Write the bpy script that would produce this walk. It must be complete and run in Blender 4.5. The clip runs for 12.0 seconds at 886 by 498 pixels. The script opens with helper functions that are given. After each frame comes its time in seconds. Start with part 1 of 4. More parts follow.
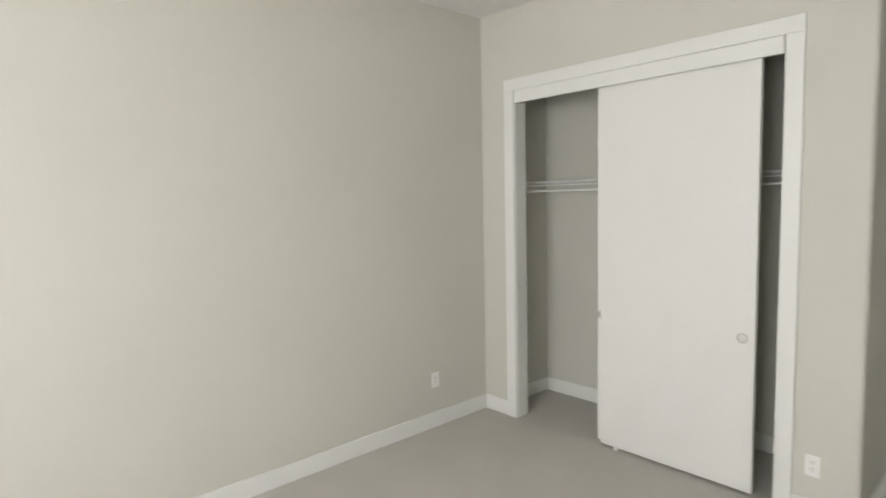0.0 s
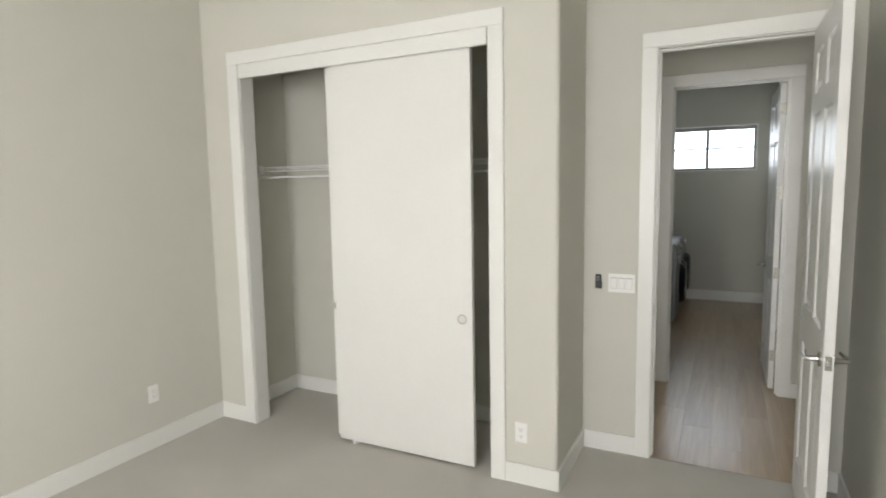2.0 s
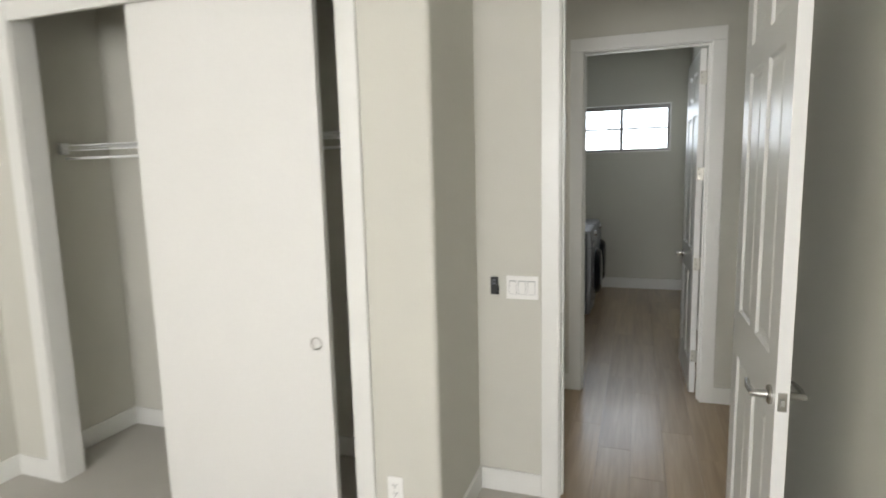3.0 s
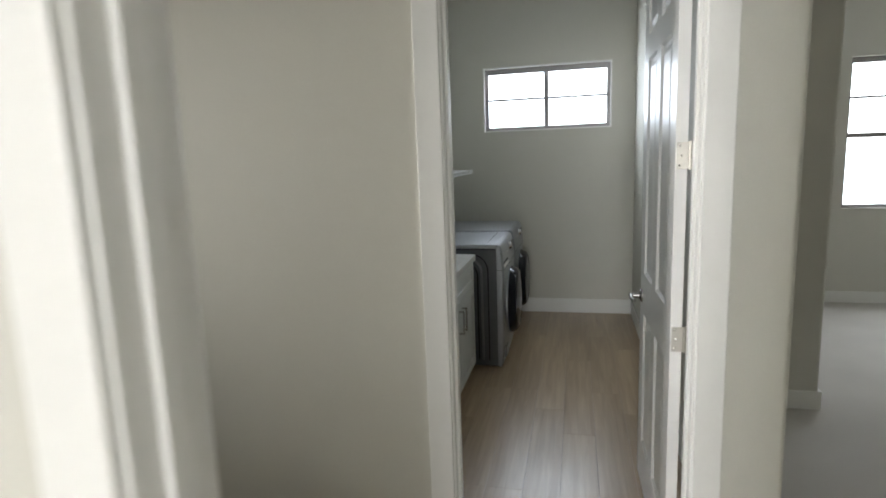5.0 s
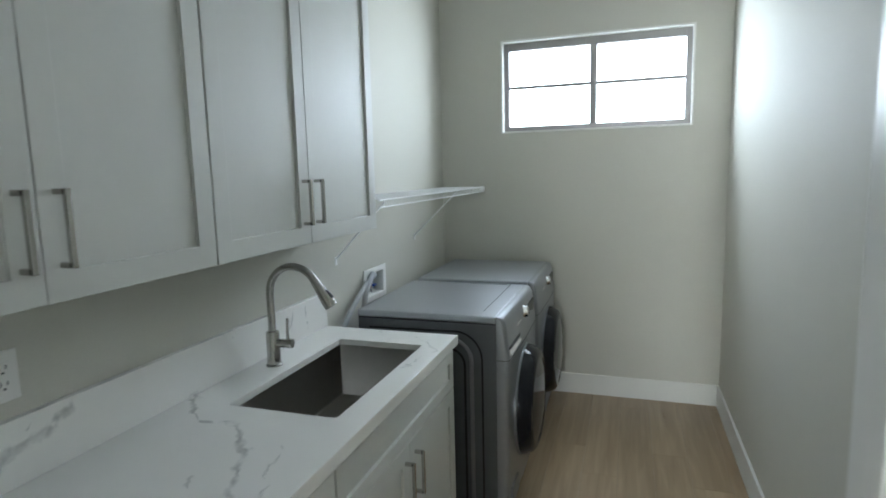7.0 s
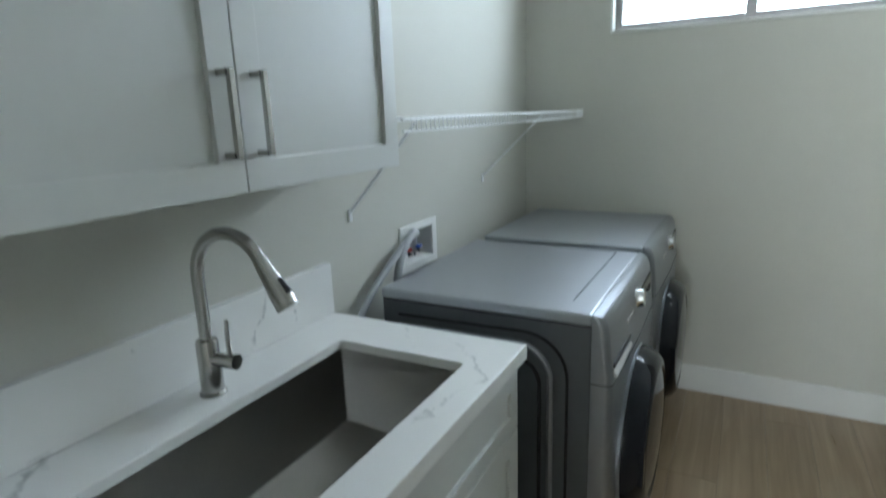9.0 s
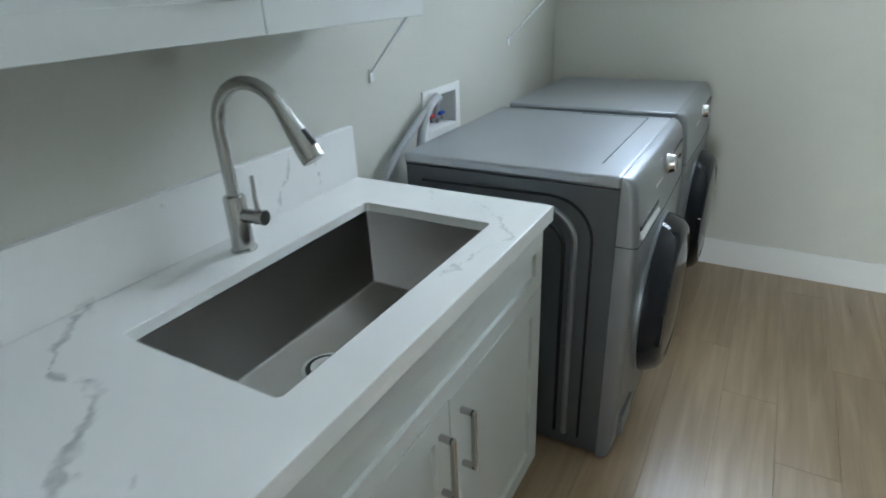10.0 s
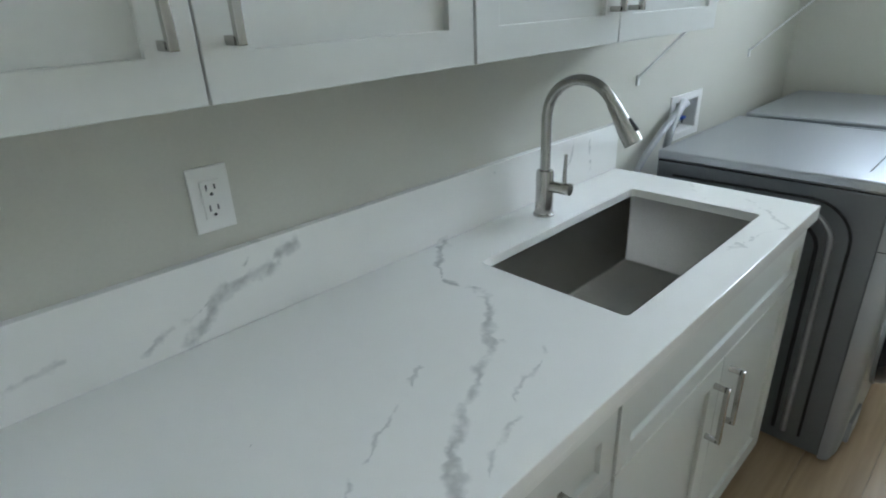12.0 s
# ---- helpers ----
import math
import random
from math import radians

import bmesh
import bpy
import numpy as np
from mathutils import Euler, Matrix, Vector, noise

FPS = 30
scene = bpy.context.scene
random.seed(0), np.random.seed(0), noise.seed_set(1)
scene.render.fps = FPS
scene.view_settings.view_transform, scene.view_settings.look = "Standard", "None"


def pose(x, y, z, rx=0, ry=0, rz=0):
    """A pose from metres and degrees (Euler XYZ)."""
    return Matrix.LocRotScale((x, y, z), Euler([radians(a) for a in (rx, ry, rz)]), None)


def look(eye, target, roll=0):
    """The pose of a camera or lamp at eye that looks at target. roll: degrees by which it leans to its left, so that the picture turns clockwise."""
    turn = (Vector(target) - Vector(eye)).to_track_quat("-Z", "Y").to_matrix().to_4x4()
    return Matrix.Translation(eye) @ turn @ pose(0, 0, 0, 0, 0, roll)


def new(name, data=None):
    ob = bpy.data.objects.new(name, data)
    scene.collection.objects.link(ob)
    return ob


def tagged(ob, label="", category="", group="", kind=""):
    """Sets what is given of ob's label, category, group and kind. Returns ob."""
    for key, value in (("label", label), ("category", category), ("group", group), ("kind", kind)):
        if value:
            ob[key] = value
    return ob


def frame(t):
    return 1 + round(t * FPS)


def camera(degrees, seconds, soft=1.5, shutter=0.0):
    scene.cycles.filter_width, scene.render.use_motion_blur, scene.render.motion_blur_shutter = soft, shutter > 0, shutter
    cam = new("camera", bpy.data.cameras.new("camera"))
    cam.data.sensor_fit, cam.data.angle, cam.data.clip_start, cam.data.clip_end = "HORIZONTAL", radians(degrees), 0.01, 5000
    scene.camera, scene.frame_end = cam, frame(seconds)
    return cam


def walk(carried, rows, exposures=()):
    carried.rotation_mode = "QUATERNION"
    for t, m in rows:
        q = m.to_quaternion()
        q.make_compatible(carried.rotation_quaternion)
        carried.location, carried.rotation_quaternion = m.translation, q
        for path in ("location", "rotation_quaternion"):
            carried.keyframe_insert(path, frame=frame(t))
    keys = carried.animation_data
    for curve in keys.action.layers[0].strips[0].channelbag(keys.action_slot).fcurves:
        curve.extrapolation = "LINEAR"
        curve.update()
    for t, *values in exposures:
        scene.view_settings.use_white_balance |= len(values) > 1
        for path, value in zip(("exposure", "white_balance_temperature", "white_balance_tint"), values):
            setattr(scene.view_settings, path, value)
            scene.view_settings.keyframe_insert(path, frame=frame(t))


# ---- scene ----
cam = camera(76.3, 12.0, 1.7, 0.4)
PATH = [
    (0, (0.257, -1.803, 1.736), (-1.22, -0.465, 1.561), -1.3),
    (0.5, (0.277, -1.773, 1.782), (-1.019, -0.263, 1.583), -1.2),
    (1, (0.301, -1.752, 1.748), (-0.873, -0.145, 1.554), -0.8),
    (1.5, (0.376, -1.642, 1.714), (-0.677, 0.047, 1.515), -0.9),
    (2, (0.422, -1.398, 1.684), (-0.468, 0.38, 1.468), -1.0),
    (2.5, (0.426, -1.052, 1.657), (-0.355, 0.773, 1.415), -1.3),
    (3, (0.395, -0.552, 1.655), (-0.253, 1.321, 1.384), -1.4),
    (3.2, (0.39, -0.325, 1.618), (-0.201, 1.565, 1.338), -1.6),
    (4.8, (0.448, 1.516, 1.59), (-0.015, 3.434, 1.266), -2.0),
    (5, (0.458, 1.738, 1.616), (0.0, 3.659, 1.298), -2.1),
    (5.5, (0.448, 2.27, 1.599), (-0.007, 4.193, 1.294), -1.7),
    (6, (0.47, 2.757, 1.61), (0.016, 4.682, 1.31), -1.6),
    (6.5, (0.476, 3.194, 1.614), (-0.028, 5.109, 1.335), -1.4),
    (7, (0.42, 3.537, 1.592), (-0.205, 5.418, 1.324), -1.4),
    (7.2, (0.385, 3.666, 1.591), (-0.263, 5.538, 1.322), -1.3),
    (8.8, (0.194, 4.418, 1.523), (-0.725, 6.159, 1.171), -1.6),
    (9, (0.198, 4.458, 1.496), (-0.721, 6.171, 1.027), -2.0),
    (9.5, (0.195, 4.508, 1.436), (-0.722, 6.138, 0.728), -2.5),
    (10, (0.178, 4.45, 1.434), (-0.745, 6.007, 0.582), -2.7),
    (10.5, (0.161, 4.24, 1.5), (-0.807, 5.772, 0.655), -2.3),
    (11, (0.077, 4.084, 1.472), (-0.99, 5.596, 0.714), -2.4),
    (11.5, (0.064, 4.018, 1.453), (-1.152, 5.407, 0.684), -2.4),
    (12, (0.07, 4.004, 1.468), (-1.255, 5.266, 0.661), -2.6),
]
EXPOSURES = [(0.0, -0.2, 6500, 10), (1.0, 0.02, 6500, 10), (2.0, 0.05, 6580, 10), (3.2, 0.14, 6600, 10), (4.8, 0.64, 6450, 10), (5.5, 0.93, 6450, 10), (6.0, 1.0, 6350, 8), (6.5, 1.26, 6200, 6), (7.2, 1.33, 6100, 5), (8.8, 1.30, 5950, 3), (9.4, 1.58, 5800, 4), (10.2, 1.78, 5820, 4), (12.0, 1.84, 5950, 5)]
walk(cam, [(t, look(eye, target, roll)) for t, eye, target, roll in PATH], EXPOSURES)


# ---- world, sun and daylight ----
world = bpy.data.worlds.new("daylight")
scene.world = world
world.use_nodes = True
wn = world.node_tree.nodes
sky = wn.new("ShaderNodeTexSky")
sky.sky_type, sky.sun_disc = "NISHITA", False
sky.sun_elevation, sky.sun_rotation = radians(58), radians(90)
world.node_tree.links.new(sky.outputs[0], wn["Background"].inputs[0])
wn["Background"].inputs[1].default_value = 0.12
sun = new("sun", bpy.data.lights.new("sun", "SUN"))
sun.data.energy, sun.data.angle, sun.data.color = 3.0, radians(0.5), (1.0, 0.96, 0.9)
sun.matrix_world = look((8, 0, 13), (0, 0, 0))


def window_light(name, centre, aim, width, height, watts, colour, spread=180):
    """Sky light that enters by one window."""
    lamp = new(name, bpy.data.lights.new(name, "AREA"))
    lamp.data.shape, lamp.data.size, lamp.data.size_y = "RECTANGLE", width, height
    lamp.data.energy, lamp.data.color, lamp.data.spread = watts, colour, radians(spread)
    lamp.matrix_world = look(centre, aim)
    return lamp


window_light("bedroom_daylight", (-0.05, -4.24, 1.75), (-1.6, 0, 1.75), 1.75, 1.6, 140, (0.975, 0.985, 1.0))
window_light("laundry_daylight", (0.173, 7.66, 2.17), (0.173, 0, 1.7), 1.21, 0.59, 10.5, (0.88, 0.97, 1.08), 164)
window_light("loft_daylight", (3.85, 8.29, 1.70), (3.85, 0, 1.70), 1.56, 1.42, 25, (0.92, 0.98, 1.05))
# fill light added to brighten the hall wall; its window is not known
window_light("hall_fill_light", (-3.14, 2.79, 1.7), (1.0, 3.0, 1.7), 0.9, 1.5, 10.5, (1.0, 0.98, 0.95), 64)

# ---- materials ----


def material(name, colour, rough=0.5, metal=0.0, vary=0.05, big=1.5, small=90.0, bump=0.02, per_object=0.0, dist=0.002):
    m = bpy.data.materials.new(name)
    m.use_nodes = True
    n, l = m.node_tree.nodes, m.node_tree.links
    b = n["Principled BSDF"]
    b.inputs["Roughness"].default_value, b.inputs["Metallic"].default_value = rough, metal
    geo = n.new("ShaderNodeNewGeometry")
    n1, n2 = n.new("ShaderNodeTexNoise"), n.new("ShaderNodeTexNoise")
    n1.inputs["Scale"].default_value, n2.inputs["Scale"].default_value = big, small
    n1.inputs["Detail"].default_value, n2.inputs["Detail"].default_value = 4, 3
    for k in (n1, n2):
        l.new(geo.outputs["Position"], k.inputs["Vector"])
    add = n.new("ShaderNodeMath")
    add.operation = "ADD"
    l.new(n1.outputs[0], add.inputs[0]), l.new(n2.outputs[0], add.inputs[1])
    last = add
    if per_object:
        info = n.new("ShaderNodeObjectInfo")
        mad = n.new("ShaderNodeMath")
        mad.operation = "MULTIPLY_ADD"
        l.new(info.outputs["Random"], mad.inputs[0])
        mad.inputs[1].default_value = per_object
        l.new(add.outputs[0], mad.inputs[2])
        last = mad
    ramp = n.new("ShaderNodeMapRange")
    ramp.inputs[1].default_value, ramp.inputs[2].default_value = 0.5, 1.5 + per_object
    ramp.inputs[3].default_value, ramp.inputs[4].default_value = 1 - vary, 1 + vary
    l.new(last.outputs[0], ramp.inputs[0])
    mul = n.new("ShaderNodeVectorMath")
    mul.operation = "SCALE"
    mul.inputs[0].default_value = colour
    l.new(ramp.outputs[0], mul.inputs["Scale"])
    l.new(mul.outputs[0], b.inputs["Base Color"])
    if bump:
        bp = n.new("ShaderNodeBump")
        bp.inputs["Strength"].default_value, bp.inputs["Distance"].default_value = bump, dist
        l.new(n2.outputs[0], bp.inputs["Height"]), l.new(bp.outputs[0], b.inputs["Normal"])
    return m


PAINT = material("greige_wall_paint", (0.575, 0.562, 0.50), 0.7, vary=0.035, big=0.9, small=140, bump=0.2)
PAINT.node_tree.nodes["Principled BSDF"].inputs["Specular IOR Level"].default_value = 0.3
CEIL = material("white_ceiling_paint", (0.78, 0.77, 0.74), 0.8, vary=0.02, small=120, bump=0.15)
TRIM = material("white_trim_paint", (0.74, 0.735, 0.70), 0.35, vary=0.02, small=60, bump=0.03)
DOORP = material("white_door_enamel", (0.74, 0.735, 0.71), 0.33, vary=0.02, small=45, bump=0.05)
DOORP.node_tree.nodes["Principled BSDF"].inputs["Specular IOR Level"].default_value = 0.35
SLABP = material("white_closet_door_paint", (0.73, 0.72, 0.69), 0.42, vary=0.025, big=2.0, small=70, bump=0.03)
CAB = material("white_cabinet_lacquer", (0.60, 0.605, 0.575), 0.52, vary=0.015, small=50, bump=0.02)
PLASTIC = material("white_plastic", (0.82, 0.81, 0.78), 0.35, vary=0.01, bump=0.0)
BLACK = material("black_plastic", (0.012, 0.012, 0.013), 0.4, vary=0.1, bump=0.0)
NICKEL = material("brushed_nickel", (0.50, 0.485, 0.46), 0.24, 1.0, vary=0.06, small=300, bump=0.02)
SATIN = material("satin_aluminium", (0.66, 0.65, 0.63), 0.5, 0.4, vary=0.03, bump=0.0)
CHROME = material("polished_chrome", (0.75, 0.75, 0.76), 0.1, 1.0, vary=0.02, bump=0.0)
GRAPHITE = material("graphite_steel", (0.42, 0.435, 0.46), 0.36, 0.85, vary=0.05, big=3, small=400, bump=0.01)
# the lid's graphite made darker: the front's shade sits in this colour
FRONTDIM = material("graphite_dimmed_front", (0.29, 0.30, 0.315), 0.33, 0.7, vary=0.05, big=3, small=400, bump=0.01)
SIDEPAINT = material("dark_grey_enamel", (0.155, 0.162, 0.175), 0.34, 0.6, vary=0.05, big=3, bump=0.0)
DARKGLASS = material("smoked_door_glass", (0.012, 0.013, 0.016), 0.06, 0.0, vary=0.1, bump=0.0)
DARKGLASS.node_tree.nodes["Principled BSDF"].inputs["Specular IOR Level"].default_value = 0.25
# black for joints, and for shade put into gaps and grooves by colour
GAPBLACK = material("black_joints_and_gap_shade", (0.01, 0.01, 0.011), 0.6, bump=0.0)
STEEL = material("brushed_stainless", (0.47, 0.455, 0.43), 0.29, 1.0, vary=0.10, big=5, small=260, bump=0.0)
WIRE = material("white_vinyl_wire", (0.80, 0.80, 0.79), 0.35, vary=0.01, bump=0.0)
BRONZE = material("taupe_window_aluminium", (0.31, 0.295, 0.285), 0.45, 0.2, vary=0.04, bump=0.0)
CREAM = material("satin_nickel_hinge", (0.47, 0.45, 0.40), 0.4, 0.7, vary=0.04, bump=0.02)
HOSE = material("grey_braided_hose", (0.40, 0.41, 0.42), 0.5, 0.0, vary=0.1, small=500, bump=0.2)
RED = material("red_valve_handle", (0.45, 0.03, 0.02), 0.4, vary=0.05, bump=0.0)
BLUE = material("blue_valve_handle", (0.02, 0.08, 0.42), 0.4, vary=0.05, bump=0.0)
GRASS = material("dry_lawn", (0.10, 0.11, 0.05), 0.95, vary=0.3, small=12, bump=0.4)


def carpet_material():
    m = material("grey_beige_cut_pile_carpet", (0.50, 0.475, 0.43), 1.0, vary=0.11, big=2.2, small=420, bump=0.7, dist=0.004)
    m.node_tree.nodes["Principled BSDF"].inputs["Sheen Weight"].default_value = 0.15
    return m


def plank_material():
    """Washed oak boards with the grain along y, each board of its own tone."""
    m = bpy.data.materials.new("washed_oak_plank")
    m.use_nodes = True
    n, l = m.node_tree.nodes, m.node_tree.links
    b = n["Principled BSDF"]
    geo, info = n.new("ShaderNodeNewGeometry"), n.new("ShaderNodeObjectInfo")
    shift = n.new("ShaderNodeVectorMath")
    shift.operation = "MULTIPLY_ADD"
    shift.inputs[1].default_value = (9, 23, 5)
    l.new(info.outputs["Random"], shift.inputs[0]), l.new(geo.outputs["Position"], shift.inputs[2])
    stretch = n.new("ShaderNodeVectorMath")
    stretch.operation = "MULTIPLY"
    stretch.inputs[1].default_value = (1.0, 0.055, 1.0)
    l.new(shift.outputs[0], stretch.inputs[0])
    grain, cloud = n.new("ShaderNodeTexNoise"), n.new("ShaderNodeTexNoise")
    grain.inputs["Scale"].default_value, grain.inputs["Detail"].default_value = 34, 7
    grain.inputs["Distortion"].default_value = 0.6
    cloud.inputs["Scale"].default_value, cloud.inputs["Detail"].default_value = 7, 3
    l.new(stretch.outputs[0], grain.inputs["Vector"]), l.new(stretch.outputs[0], cloud.inputs["Vector"])
    ramp = n.new("ShaderNodeValToRGB")
    ramp.color_ramp.elements[0].position, ramp.color_ramp.elements[0].color = 0.3, (0.225, 0.152, 0.084, 1)
    ramp.color_ramp.elements[1].position, ramp.color_ramp.elements[1].color = 0.75, (0.48, 0.355, 0.22, 1)
    mixv = n.new("ShaderNodeMath")
    mixv.operation = "MULTIPLY_ADD"
    mixv.inputs[1].default_value = 0.45
    half = n.new("ShaderNodeMath")
    half.operation = "MULTIPLY_ADD"
    half.inputs[1].default_value = 0.35
    tone = n.new("ShaderNodeMath")
    tone.operation = "MULTIPLY_ADD"
    tone.inputs[1].default_value, tone.inputs[2].default_value = 0.09, 0.085
    l.new(info.outputs["Random"], tone.inputs[0])
    l.new(cloud.outputs[0], half.inputs[0]), l.new(tone.outputs[0], half.inputs[2])
    l.new(grain.outputs[0], mixv.inputs[0]), l.new(half.outputs[0], mixv.inputs[2])
    l.new(mixv.outputs[0], ramp.inputs[0]), l.new(ramp.outputs[0], b.inputs["Base Color"])
    b.inputs["Coat Weight"].default_value, b.inputs["Coat Roughness"].default_value = 0.32, 0.20
    rr = n.new("ShaderNodeMapRange")
    rr.inputs[3].default_value, rr.inputs[4].default_value = 0.24, 0.38
    l.new(grain.outputs[0], rr.inputs[0]), l.new(rr.outputs[0], b.inputs["Roughness"])
    bp = n.new("ShaderNodeBump")
    bp.inputs["Strength"].default_value, bp.inputs["Distance"].default_value = 0.12, 0.001
    l.new(grain.outputs[0], bp.inputs["Height"]), l.new(bp.outputs[0], b.inputs["Normal"])
    return m


# veins of the quartz: half width, strength, then the bends of the line; on the counter, then on the backsplash
VEINS = (
    (0.0125, 0.64, ((-0.88, 4.92, 0.915), (-0.78, 4.79, 0.915), (-0.72, 4.752, 0.915), (-0.64, 4.775, 0.915), (-0.56, 4.72, 0.915), (-0.45, 4.595, 0.915))),
    (0.015, 0.60, ((-0.45, 4.595, 0.915), (-0.40, 4.47, 0.915), (-0.32, 4.37, 0.915), (-0.25, 4.31, 0.915))),
    (0.006, 0.44, ((-0.52, 4.50, 0.915), (-0.47, 4.41, 0.915), (-0.39, 4.235, 0.915))),
    (0.006, 0.42, ((-0.41, 4.69, 0.915), (-0.355, 4.555, 0.915), (-0.28, 4.40, 0.915))),
    (0.006, 0.34, ((-0.60, 5.73, 0.915), (-0.50, 5.58, 0.915))),
    (0.007, 0.38, ((-0.47, 5.71, 0.915), (-0.337, 5.61, 0.915), (-0.28, 5.52, 0.915), (-0.33, 5.29, 0.915))),
    (0.019, 0.66, ((-0.871, 4.50, 1.04), (-0.871, 4.43, 1.014), (-0.871, 4.35, 1.006), (-0.871, 4.27, 0.925))),
    (0.008, 0.5, ((-0.871, 4.42, 1.07), (-0.871, 4.35, 1.006), (-0.871, 4.20, 0.94))),
    (0.010, 0.5, ((-0.871, 5.47, 1.07), (-0.871, 5.42, 0.93))),
    (0.010, 0.5, ((-0.871, 5.555, 1.06), (-0.871, 5.575, 0.95))),
    (0.005, 0.5, ((-0.871, 5.10, 1.054), (-0.871, 5.19, 1.040))),
    (0.006, 0.35, ((-0.871, 4.08, 0.985), (-0.871, 3.90, 0.95))),
)


def quartz_material():
    """White quartz crossed by a few ragged grey veins, each about its own bent line."""
    m = bpy.data.materials.new("veined_white_quartz")
    m.use_nodes = True
    n, l = m.node_tree.nodes, m.node_tree.links
    b = n["Principled BSDF"]
    b.inputs["Roughness"].default_value = 0.16
    geo = n.new("ShaderNodeNewGeometry")

    def node(kind, op, *values):
        k = n.new(kind)
        k.operation = op
        for i, v in enumerate(values):
            if isinstance(v, (int, float, tuple, Vector)):
                k.inputs[i].default_value = v
            elif v is not None:
                l.new(v, k.inputs[i])
        return k

    def math_node(op, a, c):
        return node("ShaderNodeMath", op, a, c).outputs[0]

    def noise_at(scale, offset, detail=4.0, colour=False):
        v, k = node("ShaderNodeVectorMath", "ADD", geo.outputs["Position"], offset), n.new("ShaderNodeTexNoise")
        l.new(v.outputs[0], k.inputs["Vector"])
        k.inputs["Scale"].default_value, k.inputs["Detail"].default_value = scale, detail
        return k.outputs[1 if colour else 0]

    # the place, pushed about so that the lines wander at two scales
    wander = node("ShaderNodeVectorMath", "MULTIPLY_ADD", noise_at(11.0, (3, 1, 7), 3.0, True), (0.075, 0.075, 0.05), geo.outputs["Position"])
    place = node("ShaderNodeVectorMath", "MULTIPLY_ADD", noise_at(48.0, (1, 8, 2), 4.0, True), (0.022, 0.022, 0.018), wander.outputs[0])
    place = node("ShaderNodeVectorMath", "SUBTRACT", place.outputs[0], (0.0485, 0.0485, 0.034)).outputs[0]
    ragged = math_node("ADD", math_node("MULTIPLY", noise_at(24.0, (5, 2, 9), 4.0), 2.6), -0.55)
    gaps = n.new("ShaderNodeMapRange")
    gaps.interpolation_type = "SMOOTHSTEP"
    l.new(noise_at(26.0, (2, 6, 4), 3.0), gaps.inputs[0])
    for i, v in enumerate((0.36, 0.54, 0.6, 1.0)):
        gaps.inputs[i + 1].default_value = v
    total = None
    for width, strong, bends in VEINS:
        near = None
        for p, q in zip(bends, bends[1:]):
            p, way = Vector(p), Vector(q) - Vector(p)
            out = node("ShaderNodeVectorMath", "SUBTRACT", place, p).outputs[0]
            along = node("ShaderNodeVectorMath", "DOT_PRODUCT", out, way / way.length_squared)
            share = math_node("MULTIPLY", along.outputs["Value"], 1.0)
            share.node.use_clamp = True
            foot = node("ShaderNodeVectorMath", "SCALE", way)
            l.new(share, foot.inputs["Scale"])
            d = node("ShaderNodeVectorMath", "DISTANCE", out, foot.outputs[0]).outputs["Value"]
            near = d if near is None else math_node("MINIMUM", near, d)
        edge = n.new("ShaderNodeMapRange")
        edge.interpolation_type = "SMOOTHSTEP"
        l.new(near, edge.inputs[0]), l.new(math_node("MULTIPLY", ragged, 1.5 * width), edge.inputs[2])
        edge.inputs[1].default_value, edge.inputs[3].default_value, edge.inputs[4].default_value = 0.0, strong, 0.0
        total = edge.outputs[0] if total is None else math_node("MAXIMUM", total, edge.outputs[0])
    total = math_node("MULTIPLY", total, gaps.outputs[0])
    cloud = math_node("MULTIPLY", math_node("SUBTRACT", noise_at(4.0, (5, 5, 5), 3.0), 0.35), 0.12)
    mix = n.new("ShaderNodeMix")
    mix.data_type, mix.clamp_factor = "RGBA", True
    mix.inputs[6].default_value, mix.inputs[7].default_value = (0.85, 0.84, 0.81, 1), (0.30, 0.305, 0.30, 1)
    l.new(math_node("ADD", total, cloud), mix.inputs[0]), l.new(mix.outputs[2], b.inputs["Base Color"])
    return m


def glass_material():
    m = bpy.data.materials.new("clear_window_glass")
    m.use_nodes = True
    b = m.node_tree.nodes["Principled BSDF"]
    b.inputs["Transmission Weight"].default_value, b.inputs["Roughness"].default_value = 1.0, 0.0
    b.inputs["IOR"].default_value = 1.02
    return m


CARPET, PLANK, QUARTZ, GLASS = carpet_material(), plank_material(), quartz_material(), glass_material()

# ---- building helpers ----


def boxed(bm, x0, x1, y0, y1, z0, z1, bevel=0.0):
    made = bmesh.ops.create_cube(bm, size=1.0, matrix=Matrix.LocRotScale(((x0 + x1) / 2, (y0 + y1) / 2, (z0 + z1) / 2), None, (abs(x1 - x0), abs(y1 - y0), abs(z1 - z0))))
    if bevel:
        edges = {e for v in made["verts"] for e in v.link_edges}
        bmesh.ops.bevel(bm, geom=list(edges), offset=bevel, segments=2, profile=0.5, affect="EDGES")
    return bm


def box(x0, x1, y0, y1, z0, z1, bevel=0.0):
    return boxed(bmesh.new(), x0, x1, y0, y1, z0, z1, bevel)


